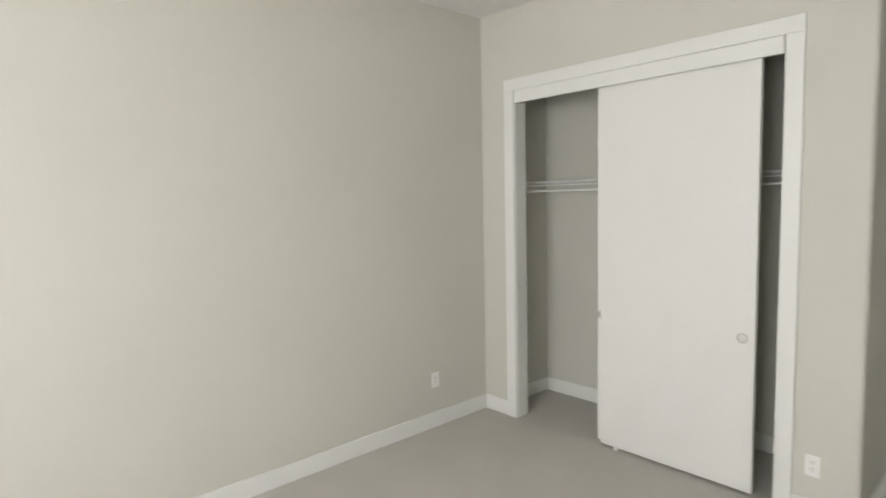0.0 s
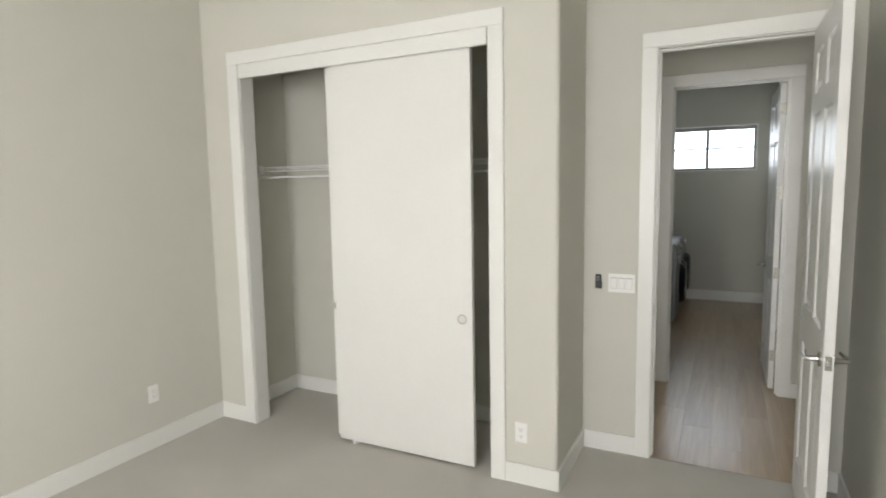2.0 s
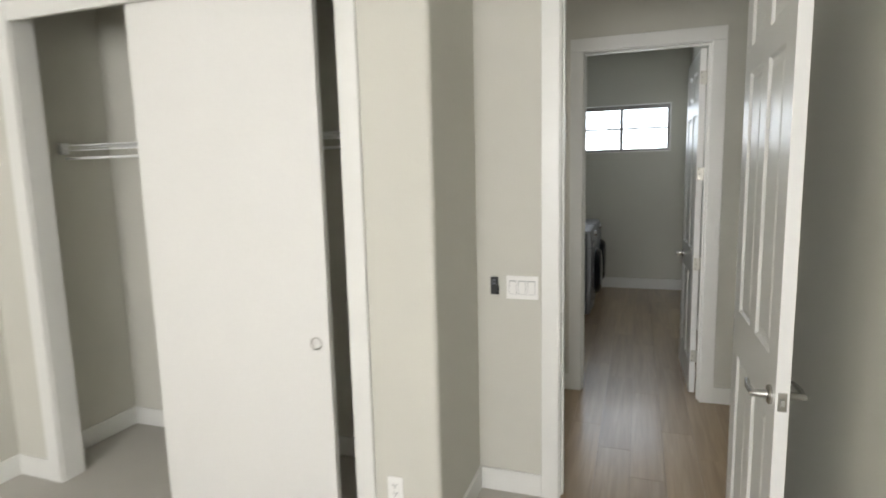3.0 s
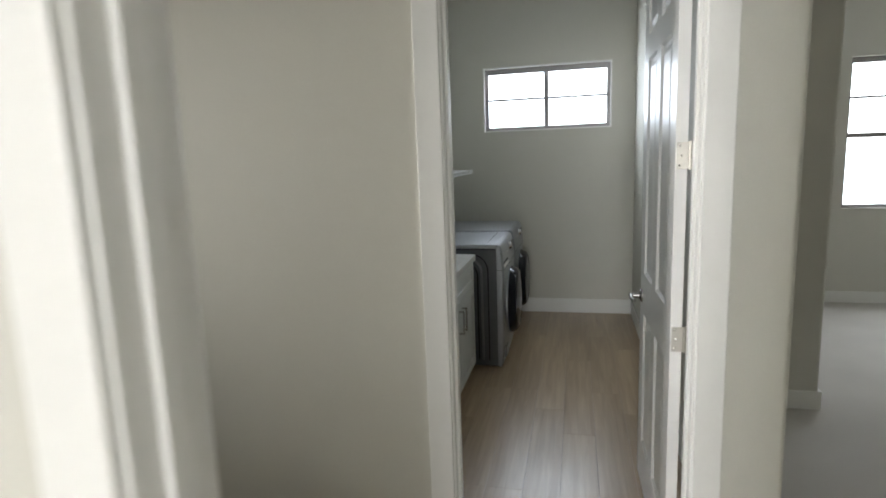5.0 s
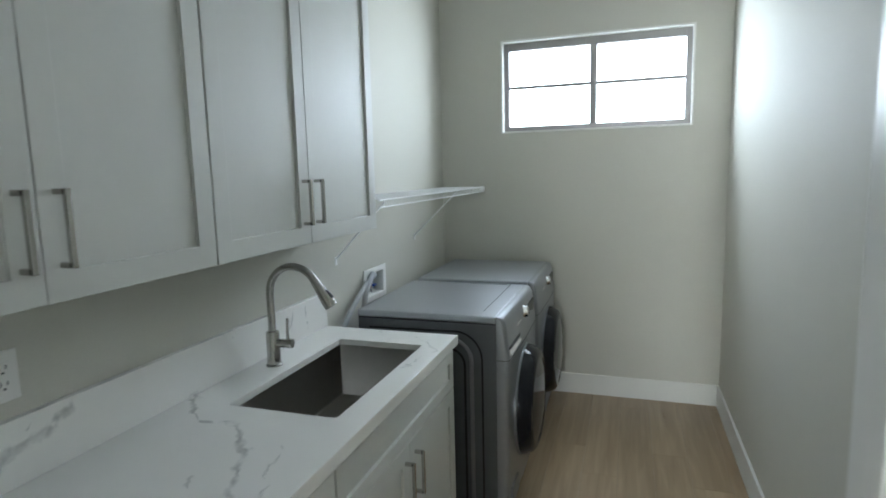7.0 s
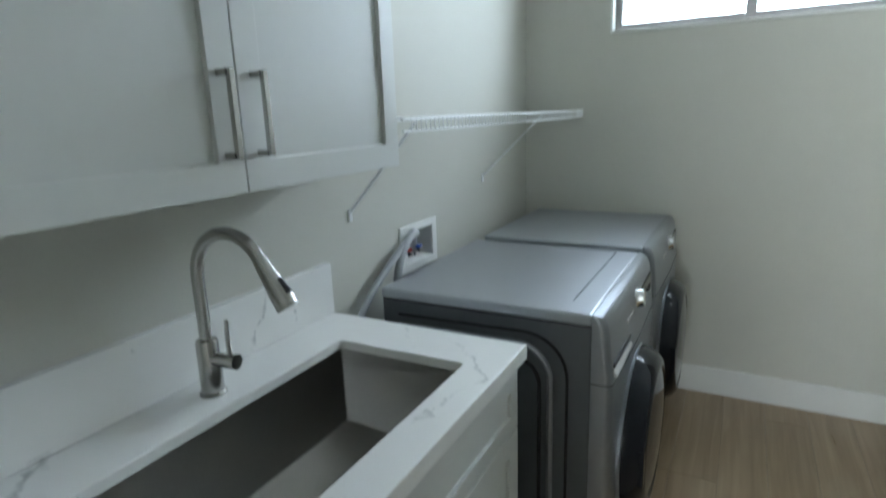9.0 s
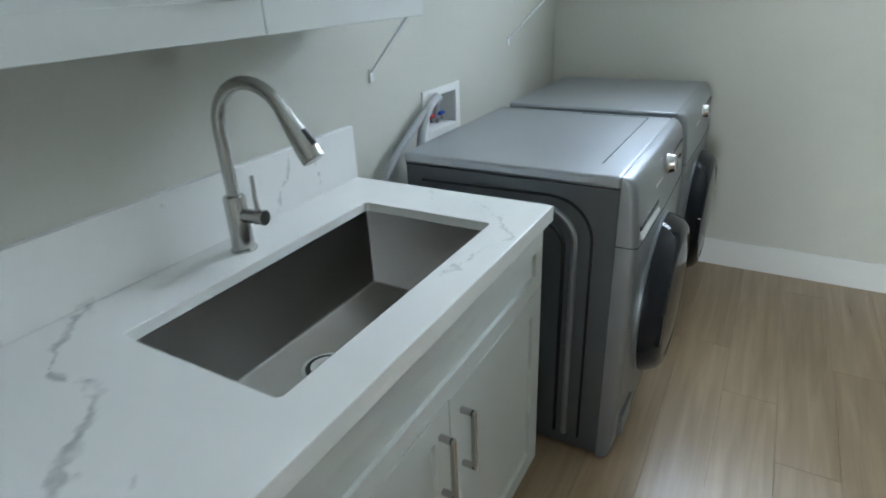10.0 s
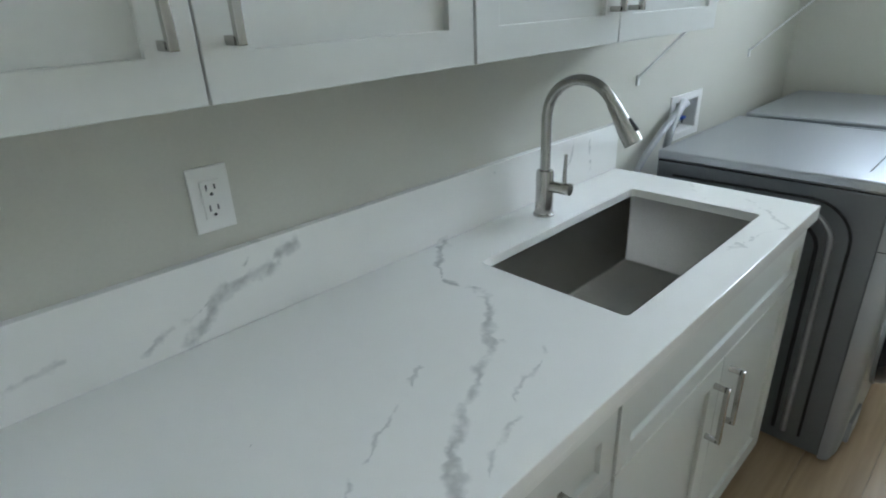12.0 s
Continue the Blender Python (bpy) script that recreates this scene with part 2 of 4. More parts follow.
def pierced(x0, x1, y0, y1, z0, z1, holes, across="x"):
    """A wall in one piece with openings through it: holes are u0, u1, z0, z1, with u along x or y."""
    u0, u1 = (x0, x1) if across == "x" else (y0, y1)
    us = sorted({u0, u1} | {u for h in holes for u in h[:2]})
    zs = sorted({z0, z1} | {z for h in holes for z in h[2:]})
    bm, made = bmesh.new(), {}

    def corner(i, k, side):
        if (i, k, side) not in made:
            made[i, k, side] = bm.verts.new((us[i], (y0, y1)[side], zs[k]) if across == "x" else ((x0, x1)[side], us[i], zs[k]))
        return made[i, k, side]

    def solid(i, k):
        if not (0 <= i < len(us) - 1 and 0 <= k < len(zs) - 1):
            return False
        u, z = (us[i] + us[i + 1]) / 2, (zs[k] + zs[k + 1]) / 2
        return not any(h[0] < u < h[1] and h[2] < z < h[3] for h in holes)

    for i in range(len(us) - 1):
        for k in range(len(zs) - 1):
            if solid(i, k):
                for side in (0, 1):
                    bm.faces.new([corner(a, c, side) for a, c in ((i, k), (i + 1, k), (i + 1, k + 1), (i, k + 1))])
                for di, dk, a, c in ((-1, 0, (i, k), (i, k + 1)), (1, 0, (i + 1, k), (i + 1, k + 1)), (0, -1, (i, k), (i + 1, k)), (0, 1, (i, k + 1), (i + 1, k + 1))):
                    if not solid(i + di, k + dk):
                        bm.faces.new((corner(*a, 0), corner(*c, 0), corner(*c, 1), corner(*a, 1)))
    bmesh.ops.recalc_face_normals(bm, faces=bm.faces)
    return bm


def prism(points, z0, z1):
    bm = bmesh.new()
    low = [bm.verts.new((x, y, z0)) for x, y in points]
    high = [bm.verts.new((x, y, z1)) for x, y in points]
    bm.faces.new(low[::-1]), bm.faces.new(high)
    for i in range(len(points)):
        j = (i + 1) % len(points)
        bm.faces.new((low[i], low[j], high[j], high[i]))
    bmesh.ops.recalc_face_normals(bm, faces=bm.faces)
    return bm


def arc(cx, cy, r, a0, a1, steps=6):
    return [(cx + r * math.cos(radians(a0 + (a1 - a0) * i / steps)), cy + r * math.sin(radians(a0 + (a1 - a0) * i / steps))) for i in range(steps + 1)]


def rod(bm, a, b, r, r2=None, seg=12):
    """A round bar from a to b."""
    a, b = Vector(a), Vector(b)
    d = b - a
    m = Matrix.Translation((a + b) / 2) @ d.to_track_quat("Z", "Y").to_matrix().to_4x4()
    bmesh.ops.create_cone(bm, cap_ends=True, segments=seg, radius1=r, radius2=r if r2 is None else r2, depth=d.length, matrix=m)
    return bm


def tube(points, radii, seg=14):
    """A round tube along a line of points."""
    bm, rings = bmesh.new(), []
    pts = [Vector(p) for p in points]
    side = None
    for i, p in enumerate(pts):
        d = (pts[min(i + 1, len(pts) - 1)] - pts[max(i - 1, 0)]).normalized()
        side = (d.orthogonal() if side is None else side - d * side.dot(d)).normalized()
        up = d.cross(side)
        r = radii[i] if isinstance(radii, (list, tuple)) else radii
        rings.append([bm.verts.new(p + r * (math.cos(2 * math.pi * k / seg) * side + math.sin(2 * math.pi * k / seg) * up)) for k in range(seg)])
    for a, b in zip(rings, rings[1:]):
        for k in range(seg):
            bm.faces.new((a[k], a[(k + 1) % seg], b[(k + 1) % seg], b[k]))
    bm.faces.new(rings[0][::-1]), bm.faces.new(rings[-1])
    bmesh.ops.recalc_face_normals(bm, faces=bm.faces)
    return bm


def lathe(profile, origin, axis, seg=40):
    """A turned shape: profile of (distance along the axis, radius)."""
    bm = bmesh.new()
    q = Vector(axis).to_track_quat("Z", "Y")
    rings = []
    for h, r in profile:
        rings.append([bm.verts.new(Vector(origin) + q @ Vector((r * math.cos(2 * math.pi * k / seg), r * math.sin(2 * math.pi * k / seg), h))) for k in range(seg)])
    for a, b in zip(rings, rings[1:]):
        for k in range(seg):
            bm.faces.new((a[k], a[(k + 1) % seg], b[(k + 1) % seg], b[k]))
    bm.faces.new(rings[0]), bm.faces.new(rings[-1])
    bmesh.ops.recalc_face_normals(bm, faces=bm.faces)
    return bm


def mesh_of(name, bm, mat, smooth=False):
    me = bpy.data.meshes.new(name)
    bm.to_mesh(me)
    bm.free()
    me.materials.append(mat)
    if smooth:
        me.shade_smooth()
        me.set_sharp_from_angle(angle=radians(35))
    return me


def part(name, bm, mat, parent, label="", smooth=False):
    ob = new(name, mesh_of(name, bm, mat, smooth))
    ob.parent = parent
    return tagged(ob, label)


def thing(name, label, category, group="", at=None):
    ob = new(name)
    ob.empty_display_size = 0.1
    if at is not None:
        ob.matrix_world = at
    return tagged(ob, label, category, group)


def structure(name, bm, mat, label, category="", smooth=False):
    return tagged(new(name, mesh_of(name, bm, mat, smooth)), label, category, kind="structure")


# ---- walls, floors, ceilings ----
H = 3.15            # ceiling height
XW, XE = -2.92, 1.03  # bedroom side walls
YC = 1.528          # closet front
YD = 2.143          # bedroom door wall, bedroom face
YL, YLI = 3.63, 3.735  # laundry door wall, hall face and inner face
LW, LE, LN = -0.892, 1.01, 7.525  # laundry walls
WT = 0.112          # door wall thickness
YB = -4.15          # bedroom back wall

structure("wall_bedroom_west", box(XW - 0.15, XW, YB, 2.2, 0, H), PAINT, "greige painted bedroom wall with fine texture", "wall")
structure("wall_closet_west", box(XW, -2.83, YC + 0.12, 2.24, 0, H), PAINT, "greige painted side wall inside the closet", "wall")
bm = pierced(XW, -0.733, YC, YC + 0.12, 0, H, ((-2.595, -0.733, 0, 2.555),))
structure("wall_closet_front", bm, PAINT, "greige painted wall around the closet opening", "wall")
corner = [(-0.733, YC)] + arc(-0.36 - 0.022, YC + 0.022, 0.022, -90, 0) + [(-0.36, YD + WT), (-0.48, YD + WT), (-0.48, YC + 0.12), (-0.733, YC + 0.12)]
structure("wall_closet_return", prism(corner, 0, H), PAINT, "greige painted wall corner with rounded bullnose edge", "wall", True)
structure("wall_closet_back", box(XW - 0.15, -0.48, 2.24, 2.30, 0, H), PAINT, "greige painted back wall of the closet", "wall")
bm = pierced(-0.36, 6.0, YD, YD + WT, 0, H, ((0.036, 0.872, 0, 2.475),))
structure("wall_bedroom_door", bm, PAINT, "greige painted wall with the bedroom doorway", "wall")
structure("wall_bedroom_east", box(XE, XE + 0.12, YB, YD, 0, H), PAINT, "greige painted wall behind the open bedroom door", "wall")
bm = pierced(XW, XE, YB - 0.15, YB, 0, H, ((-1.0, 0.9, 0.9, 2.6),))
structure("wall_bedroom_back", bm, PAINT, "greige painted bedroom wall with a window opening", "wall")
bm = pierced(-3.07, 0.852, YL, YLI, 0, H, ((0.006, 0.852, 0, 2.472),))
structure("wall_hall_north", bm, PAINT, "greige painted hall wall with the laundry doorway", "wall")
end = [(0.852, YL)] + arc(1.12 - 0.022, YL + 0.022, 0.022, -90, 0) + [(1.12, YLI), (0.852, YLI)]
structure("wall_hall_end", prism(end, 0, H), PAINT, "greige painted wall end with rounded bullnose edge", "wall", True)
# unseen end wall, opened for the added fill light
bm = pierced(-3.19, -3.07, 2.2, 3.95, 0, H, ((2.34, 3.24, 0.95, 2.45),), "y")
structure("wall_hall_west", bm, PAINT, "greige painted end wall of the hall", "wall")
bm = pierced(LW - 0.12, LW, YLI, LN + 0.15, 0, H, ((6.185, 6.398, 0.94, 1.068),), "y")
structure("wall_laundry_west", bm, PAINT, "greige painted laundry wall behind the counter", "wall")
structure("wall_laundry_east", box(LE, 1.12, YLI, LN + 0.15, 0, H), PAINT, "greige painted laundry side wall", "wall")
bm = pierced(LW, LE, LN, LN + 0.15, 0, H, ((-0.450, 0.796, 1.855, 2.485),))
structure("wall_laundry_north", bm, PAINT, "greige painted laundry wall with a high window", "wall")
stub = [(1.12, 5.45)] + arc(1.915 - 0.022, 5.472, 0.022, -90, 0) + [(1.915, 8.17), (1.795, 8.17), (1.795, 5.57), (1.12, 5.57)]
structure("wall_loft_corner", prism(stub, 0, H), PAINT, "greige painted wall corner of the loft room", "wall", True)
bm = pierced(1.795, 6.15, 8.17, 8.31, 0, H, ((3.06, 4.64, 0.97, 2.44),))
structure("wall_loft_north", bm, PAINT, "greige painted loft wall with a tall window", "wall")
structure("wall_loft_east", box(6.0, 6.15, YD, 8.17, 0, H), PAINT, "greige painted far side wall of the loft", "wall")
structure("ceiling", box(-3.3, 6.2, YB - 0.2, 8.35, H, H + 0.15), CEIL, "flat white painted ceiling", "ceiling")
bm = box(-3.1, XE + 0.1, YB - 0.1, YD + 0.005, -0.12, 0)
boxed(bm, -2.95, -0.40, YD + 0.005, 2.27, -0.12, 0)
boxed(bm, 1.12, 6.1, 4.36, 8.25, -0.12, 0)
structure("floor_carpet", bm, CARPET, "grey-beige cut pile carpet", "carpet")
bm = box(-0.40, 6.1, YD + 0.005, 4.36, -0.12, -0.012)
boxed(bm, -3.1, -0.40, 2.27, 4.36, -0.12, -0.012)
boxed(bm, -1.0, 1.15, 4.36, 7.65, -0.12, -0.012)
wood_floor = structure("floor_wood", bm, GAPBLACK, "washed oak plank floor of hall and laundry", "floor")
structure("threshold", box(1.12, 6.0, 4.345, 4.375, -0.02, 0.006, 0.002), NICKEL, "thin metal strip between planks and carpet", "threshold")

# ---- baseboards and casings ----
BH, BT = 0.118, 0.014


def baseboard(runs, high=BH):
    """Boards along the walls: each run is x0, x1, y0, y1."""
    bm = bmesh.new()
    for x0, x1, y0, y1 in runs:
        boxed(bm, x0, x1, y0, y1, 0, high, 0.003)
    structure("baseboard", bm, TRIM, "white painted flat baseboard", "baseboard")


baseboard([(XW, XW + BT, YB, YC)])
baseboard([(XW + BT, -2.67, YC - BT, YC)])
baseboard([(-0.660, -0.36 + BT, YC - BT, YC), (-0.36, -0.36 + BT, YC, YD - BT)])
baseboard([(-0.36, -0.034, YD - BT, YD)])
baseboard([(0.942, XE, YD - BT, YD), (XE - BT, XE, YB, YD - BT)])
baseboard([(-2.83, -2.83 + BT, YC + 0.12, 2.24), (-2.83 + BT, -0.48 - BT, 2.24 - BT, 2.24), (-0.48 - BT, -0.48, YC + 0.12, 2.24)])
baseboard([(-3.07, -0.068, YL - BT, YL), (0.926, 1.12 + BT, YL - BT, YL)])
baseboard([(LW, LE, LN - BT, LN), (LE - BT, LE, YLI, LN - BT)], 0.145)
baseboard([(1.12 + BT, 1.915 + BT, 5.45 - BT, 5.45), (1.915, 1.915 + BT, 5.45, 8.17 - BT), (1.915 + BT, 6.0, 8.17 - BT, 8.17)])
baseboard([(6.0 - BT, 6.0, YD + WT, 8.17 - BT), (1.12, 1.12 + BT, YL, 5.45 - BT)])


def doorway(name, x0, x1, y0, y1, top, label, cas=0.092, sides=(True, True)):
    """Jamb lining with stop and flat casings on both faces of a wall from y0 to y1; the clear opening is x0 to x1."""
    t, p = 0.02, 0.017
    bm = box(x0 - t, x0, y0 - 0.002, y1 + 0.002, 0, top, 0.002)
    boxed(bm, x1, x1 + t, y0 - 0.002, y1 + 0.002, 0, top, 0.002)
    boxed(bm, x0 - t, x1 + t, y0 - 0.002, y1 + 0.002, top, top + t, 0.002)
    ym = (y0 + y1) / 2
    boxed(bm, x0, x0 + 0.011, ym - 0.018, ym + 0.018, 0, top, 0.002)
    boxed(bm, x1 - 0.011, x1, ym - 0.018, ym + 0.018, 0, top, 0.002)
    boxed(bm, x0 + 0.011, x1 - 0.011, ym - 0.018, ym + 0.018, top - 0.011, top, 0.002)
    jamb = structure(name, bm, TRIM, label, "door frame")
    for side, (ya, yb) in zip(sides, ((y0 - p, y0), (y1, y1 + p))):
        if side:
            bm = box(x0 - 0.006 - cas, x0 - 0.006, ya, yb, 0, top + 0.006, 0.003)
            boxed(bm, x1 + 0.006, x1 + 0.006 + cas, ya, yb, 0, top + 0.006, 0.003)
            boxed(bm, x0 - 0.006 - cas, x1 + 0.006 + cas, ya, yb, top + 0.006, top + 0.006 + cas, 0.003)
            part("casing", bm, TRIM, jamb)
    return jamb


doorway("door_frame_1", 0.056, 0.852, YD, YD + WT, 2.455, "white painted bedroom door frame with flat casing", 0.084)
doorway("door_frame_2", 0.026, 0.832, YL, YLI, 2.452, "white painted laundry door frame with flat casing", 0.088)

# closet opening: jambs, casing and the fascia that hides the track
bm = box(-2.595, -2.575, YC - 0.002, YC + 0.122, 0, 2.555, 0.002)
boxed(bm, -0.753, -0.733, YC - 0.002, YC + 0.122, 0, 2.555, 0.002)
boxed(bm, -2.575, -0.753, YC - 0.002, YC + 0.122, 2.535, 2.555, 0.002)
closet_frame = structure("door_frame_3", bm, TRIM, "white painted closet opening frame with wide header", "door frame")
bm = box(-2.672, -2.580, YC - 0.018, YC, 0, 2.54, 0.003)
boxed(bm, -0.748, -0.660, YC - 0.018, YC, 0, 2.54, 0.003)
boxed(bm, -2.672, -0.660, YC - 0.018, YC, 2.54, 2.627, 0.003)
part("casing", bm, TRIM, closet_frame)
part("fascia", box(-2.574, -0.754, YC - 0.016, YC + 0.008, 2.447, 2.5385, 0.002), TRIM, closet_frame)
part("track", box(-2.574, -0.754, YC + 0.02, YC + 0.11, 2.50, 2.534, 0.002), NICKEL, closet_frame, "metal sliding door track")

# ---- doors ----


def panel_relief(w, h, t):
    """One moulded panel, both faces: a groove round a raised field."""
    bm = bmesh.new()
    for s in (1, -1):
        y = s * t / 2
        rings = []
        for inset, depth in ((0.0, 0.0), (0.010, 0.010), (0.022, 0.011), (0.046, 0.004)):
            yy = y - s * depth
            rings.append([bm.verts.new(p) for p in ((inset, yy, inset), (w - inset, yy, inset), (w - inset, yy, h - inset), (inset, yy, h - inset))])
        for a, b in zip(rings, rings[1:]):
            for k in range(4):
                bm.faces.new((a[k], a[(k + 1) % 4], b[(k + 1) % 4], b[k]))
        bm.faces.new(rings[-1])
    bmesh.ops.recalc_face_normals(bm, faces=bm.faces)
    return bm


def lever_set(parent, x, z, t, way):
    """Lever handles on both faces of a door slab and the latch plate on its edge."""
    for s in (-1, 1):
        bm = lathe(((0, 0.031), (0.006, 0.031), (0.010, 0.027), (0.012, 0.014), (0.045, 0.011), (0.055, 0.011)), (x, s * t / 2, z), (0, s, 0), 28)
        handle = part("door_handle", bm, NICKEL, parent, "satin nickel lever handle", True)
        y = s * (t / 2 + 0.052)
        bar = tube([(x + way * -0.008, y, z), (x + way * 0.02, y, z), (x + way * 0.06, y + s * 0.004, z + 0.001), (x + way * 0.115, y - s * 0.004, z + 0.003)], [0.010, 0.010, 0.0085, 0.007], 12)
        part("lever", bar, NICKEL, handle, "", True)


def six_panel_door(name, label, width, height, at, hinges):
    """Moulded six-panel door; origin at the hinge edge, the slab runs along +x."""
    t = 0.038
    door = thing(name, label, "door", at=at)
    st, mid = 0.115, 0.10
    pw = (width - 2 * st - mid) / 2
    cols = [(st, st + pw), (st + pw + mid, width - st)]
    rows = [(0.21, 0.85), (1.04, 2.00), (2.10, height - 0.125)]
    bm = bmesh.new()
    xs = [0, cols[0][0], cols[0][1], cols[1][0], cols[1][1], width]
    zs = [0, rows[0][0], rows[0][1], rows[1][0], rows[1][1], rows[2][0], rows[2][1], height]
    for s in (1, -1):
        grid = [[bm.verts.new((x, s * t / 2, z)) for z in zs] for x in xs]
        for i in range(5):
            for j in range(7):
                if not (i in (1, 3) and j in (1, 3, 5)):
                    bm.faces.new((grid[i][j], grid[i + 1][j], grid[i + 1][j + 1], grid[i][j + 1]))
    rim = bmesh.new()
    boxed(rim, 0, width, -t / 2, t / 2, 0, height)
    bmesh.ops.delete(rim, geom=[f for f in rim.faces if abs(f.normal.y) > 0.9], context="FACES")
    me = bpy.data.meshes.new("rim")
    rim.to_mesh(me)
    rim.free()
    bm.from_mesh(me)
    bpy.data.meshes.remove(me)
    bmesh.ops.recalc_face_normals(bm, faces=bm.faces)
    body = part("body", bm, DOORP, door)
    for x0, x1 in cols:
        for z0, z1 in rows:
            p = part("panel", panel_relief(x1 - x0, z1 - z0, t), DOORP, body)
            p.location = (x0, 0, z0)
    lever_set(door, width - 0.062, 0.925, t, -1)
    latch = box(width - 0.0005, width + 0.0015, -0.0125, 0.0125, 0.925 - 0.03, 0.925 + 0.03, 0.0006)
    part("latch_plate", latch, NICKEL, door, "nickel latch plate")
    part("latch", box(width, width + 0.009, -0.006, 0.006, 0.915, 0.935, 0.002), CHROME, door)
    for z in hinges:
        bm = box(-0.0022, -0.0002, -t / 2 + 0.004, t / 2 + 0.006, z - 0.0445, z + 0.0445, 0.0005)
        rod(bm, (-0.003, t / 2 + 0.009, z - 0.0465), (-0.003, t / 2 + 0.009, z + 0.0465), 0.0065)
        boxed(bm, -0.012, -0.004, t / 2 + 0.010, t / 2 + 0.030, z - 0.0445, z + 0.0445, 0.001)
        hinge = part("hinge", bm, CREAM, door, "satin nickel butt hinge")
        for dz in (-0.033, 0.0, 0.033):
            part("screw", lathe(((0, 0.0042), (0.0008, 0.0040), (0.0014, 0.0015)), (-0.0022, -0.006 + 0.006 * (dz == 0), z + dz), (-1, 0, 0), 10), NICKEL, hinge)
    return door


# bedroom door stands open into the bedroom along the side wall, laundry door open into the laundry
bedroom_door = six_panel_door("door_1", "white six-panel bedroom door standing open against side wall", 0.80, 2.43, pose(0.824, YD - 0.024, 0.012, 0, 0, -90.0) , (0.27, 0.93, 1.58, 2.23))
laundry_door = six_panel_door("door_2", "glossy white six-panel laundry door standing open inside", 0.795, 2.425, pose(0.799, YLI + 0.028, 0.012, 0, 0, 91.0) @ Matrix.Diagonal((1, -1, 1, 1)), (0.275, 0.950, 1.584, 2.235))
part("strike_plate", box(0.0555, 0.0575, YD + 0.012, YD + 0.036, 0.89, 0.96, 0.0005), NICKEL, bpy.data.objects["door_frame_1"], "nickel strike plate")


def closet_slab(x0, x1, y0, y1, pull_x, label, cup):
    door = thing("sliding_door", label, "closet door", "closet sliding doors")
    part("panel", box(x0, x1, y0, y1, 0.018, 2.505, 0.002), SLABP, door)
    bm = lathe(((0, 0.030), (0.0015, 0.030), (0.002, 0.0275), (0.0006, 0.026), (0.0004, 0.004)), (pull_x, y0 + 0.0002, 0.915), (0, -1, 0), 32)
    pull = part("finger_pull", bm, STEEL, door, "round satin steel finger pull", True)
    part("cup", lathe(((0.0008, 0.0225), (0.0011, 0.0215), (0.0009, 0.002)), (pull_x, y0 + 0.0002, 0.915), (0, -1, 0), 32), cup, pull, "", True)
    return door


closet_slab(-1.848, -0.869, YC + 0.020, YC + 0.055, -0.935, "plain white sliding closet door, slid in front", SATIN)
closet_slab(-1.902, -0.905, YC + 0.068, YC + 0.103, -1.870, "plain white sliding closet door behind the front one", STEEL)
guide = thing("floor_guide", "small white plastic floor guide for sliding doors", "door guide")
part("base", box(-1.745, -1.715, YC + 0.012, YC + 0.11, 0.0, 0.006, 0.001), PLASTIC, guide)
part("fin", box(-1.742, -1.718, YC + 0.012, YC + 0.017, 0.006, 0.03, 0.001), PLASTIC, guide)

# ---- wire shelves ----


def wire_shelf(label, along, across, z, lip, step, hang=False, at=None):
    """Ventilated shelf: length along x, depth along y from the wall at y = 0 to its front lip."""
    shelf = thing("wire_shelf", label, "wire shelf", at=at)
    bm = bmesh.new()
    for y, zz in ((0.004, z), (across * 0.5, z - 0.004), (across, z), (across + 0.002, z - lip)):
        rod(bm, (0, y, zz), (along, y, zz), 0.0035, seg=8)
    part("rail", bm, WIRE, shelf)
    if hang:
        part("hang_rod", rod(bmesh.new(), (0, across - 0.01, z - 0.075), (along, across - 0.01, z - 0.075), 0.008, seg=12), WIRE, shelf)
    me = mesh_of("cross_wire", tube([(0, 0, z + 0.003), (0, across - 0.004, z + 0.003), (0, across + 0.004, z), (0, across + 0.005, z - lip)], 0.0017, 6), WIRE)
    for i in range(int(along / step)):
        w = new("cross_wire", me)
        w.parent, w.location = shelf, (0.006 + i * step, 0, 0)
    return shelf


def shelf_brace(shelf, x, across, z, drop, lean=0.0):
    bm = tube([(x, across - 0.005, z - 0.008), (x + lean, 0.006, z - drop)], 0.0042, 8)
    boxed(bm, x + lean - 0.008, x + lean + 0.008, 0.0, 0.006, z - drop - 0.03, z - drop + 0.008, 0.001)
    part("brace", bm, WIRE, shelf)


closet_shelf = wire_shelf("white wire closet shelf with hanging rod", 2.31, 0.33, 1.86, 0.03, 0.0254, True, pose(-0.485, 2.238, 0, 0, 0, 180))
part("end_bracket", box(2.305, 2.343, 0.30, 0.345, 1.81, 1.875, 0.003), WIRE, closet_shelf)
laundry_shelf = wire_shelf("white wire shelf above washer and dryer", 1.80, 0.305, 1.482, 0.03, 0.0254, False, pose(LW + 0.001, LN - 0.004, 0, 0, 0, -90))
for x, lean in ((1.715, -0.065), (0.62, 0.0)):
    shelf_brace(laundry_shelf, x, 0.30, 1.482, 0.28, lean)
part("end_bracket", box(0.0, 0.012, 0.285, 0.315, 1.455, 1.49, 0.002), WIRE, laundry_shelf)

# grey that paints the shade in the gaps round the switch rockers
GAPGREY = material("grey_rocker_shade", (0.42, 0.42, 0.41), 0.6, vary=0.02, bump=0.0)

# ---- wall plates ----


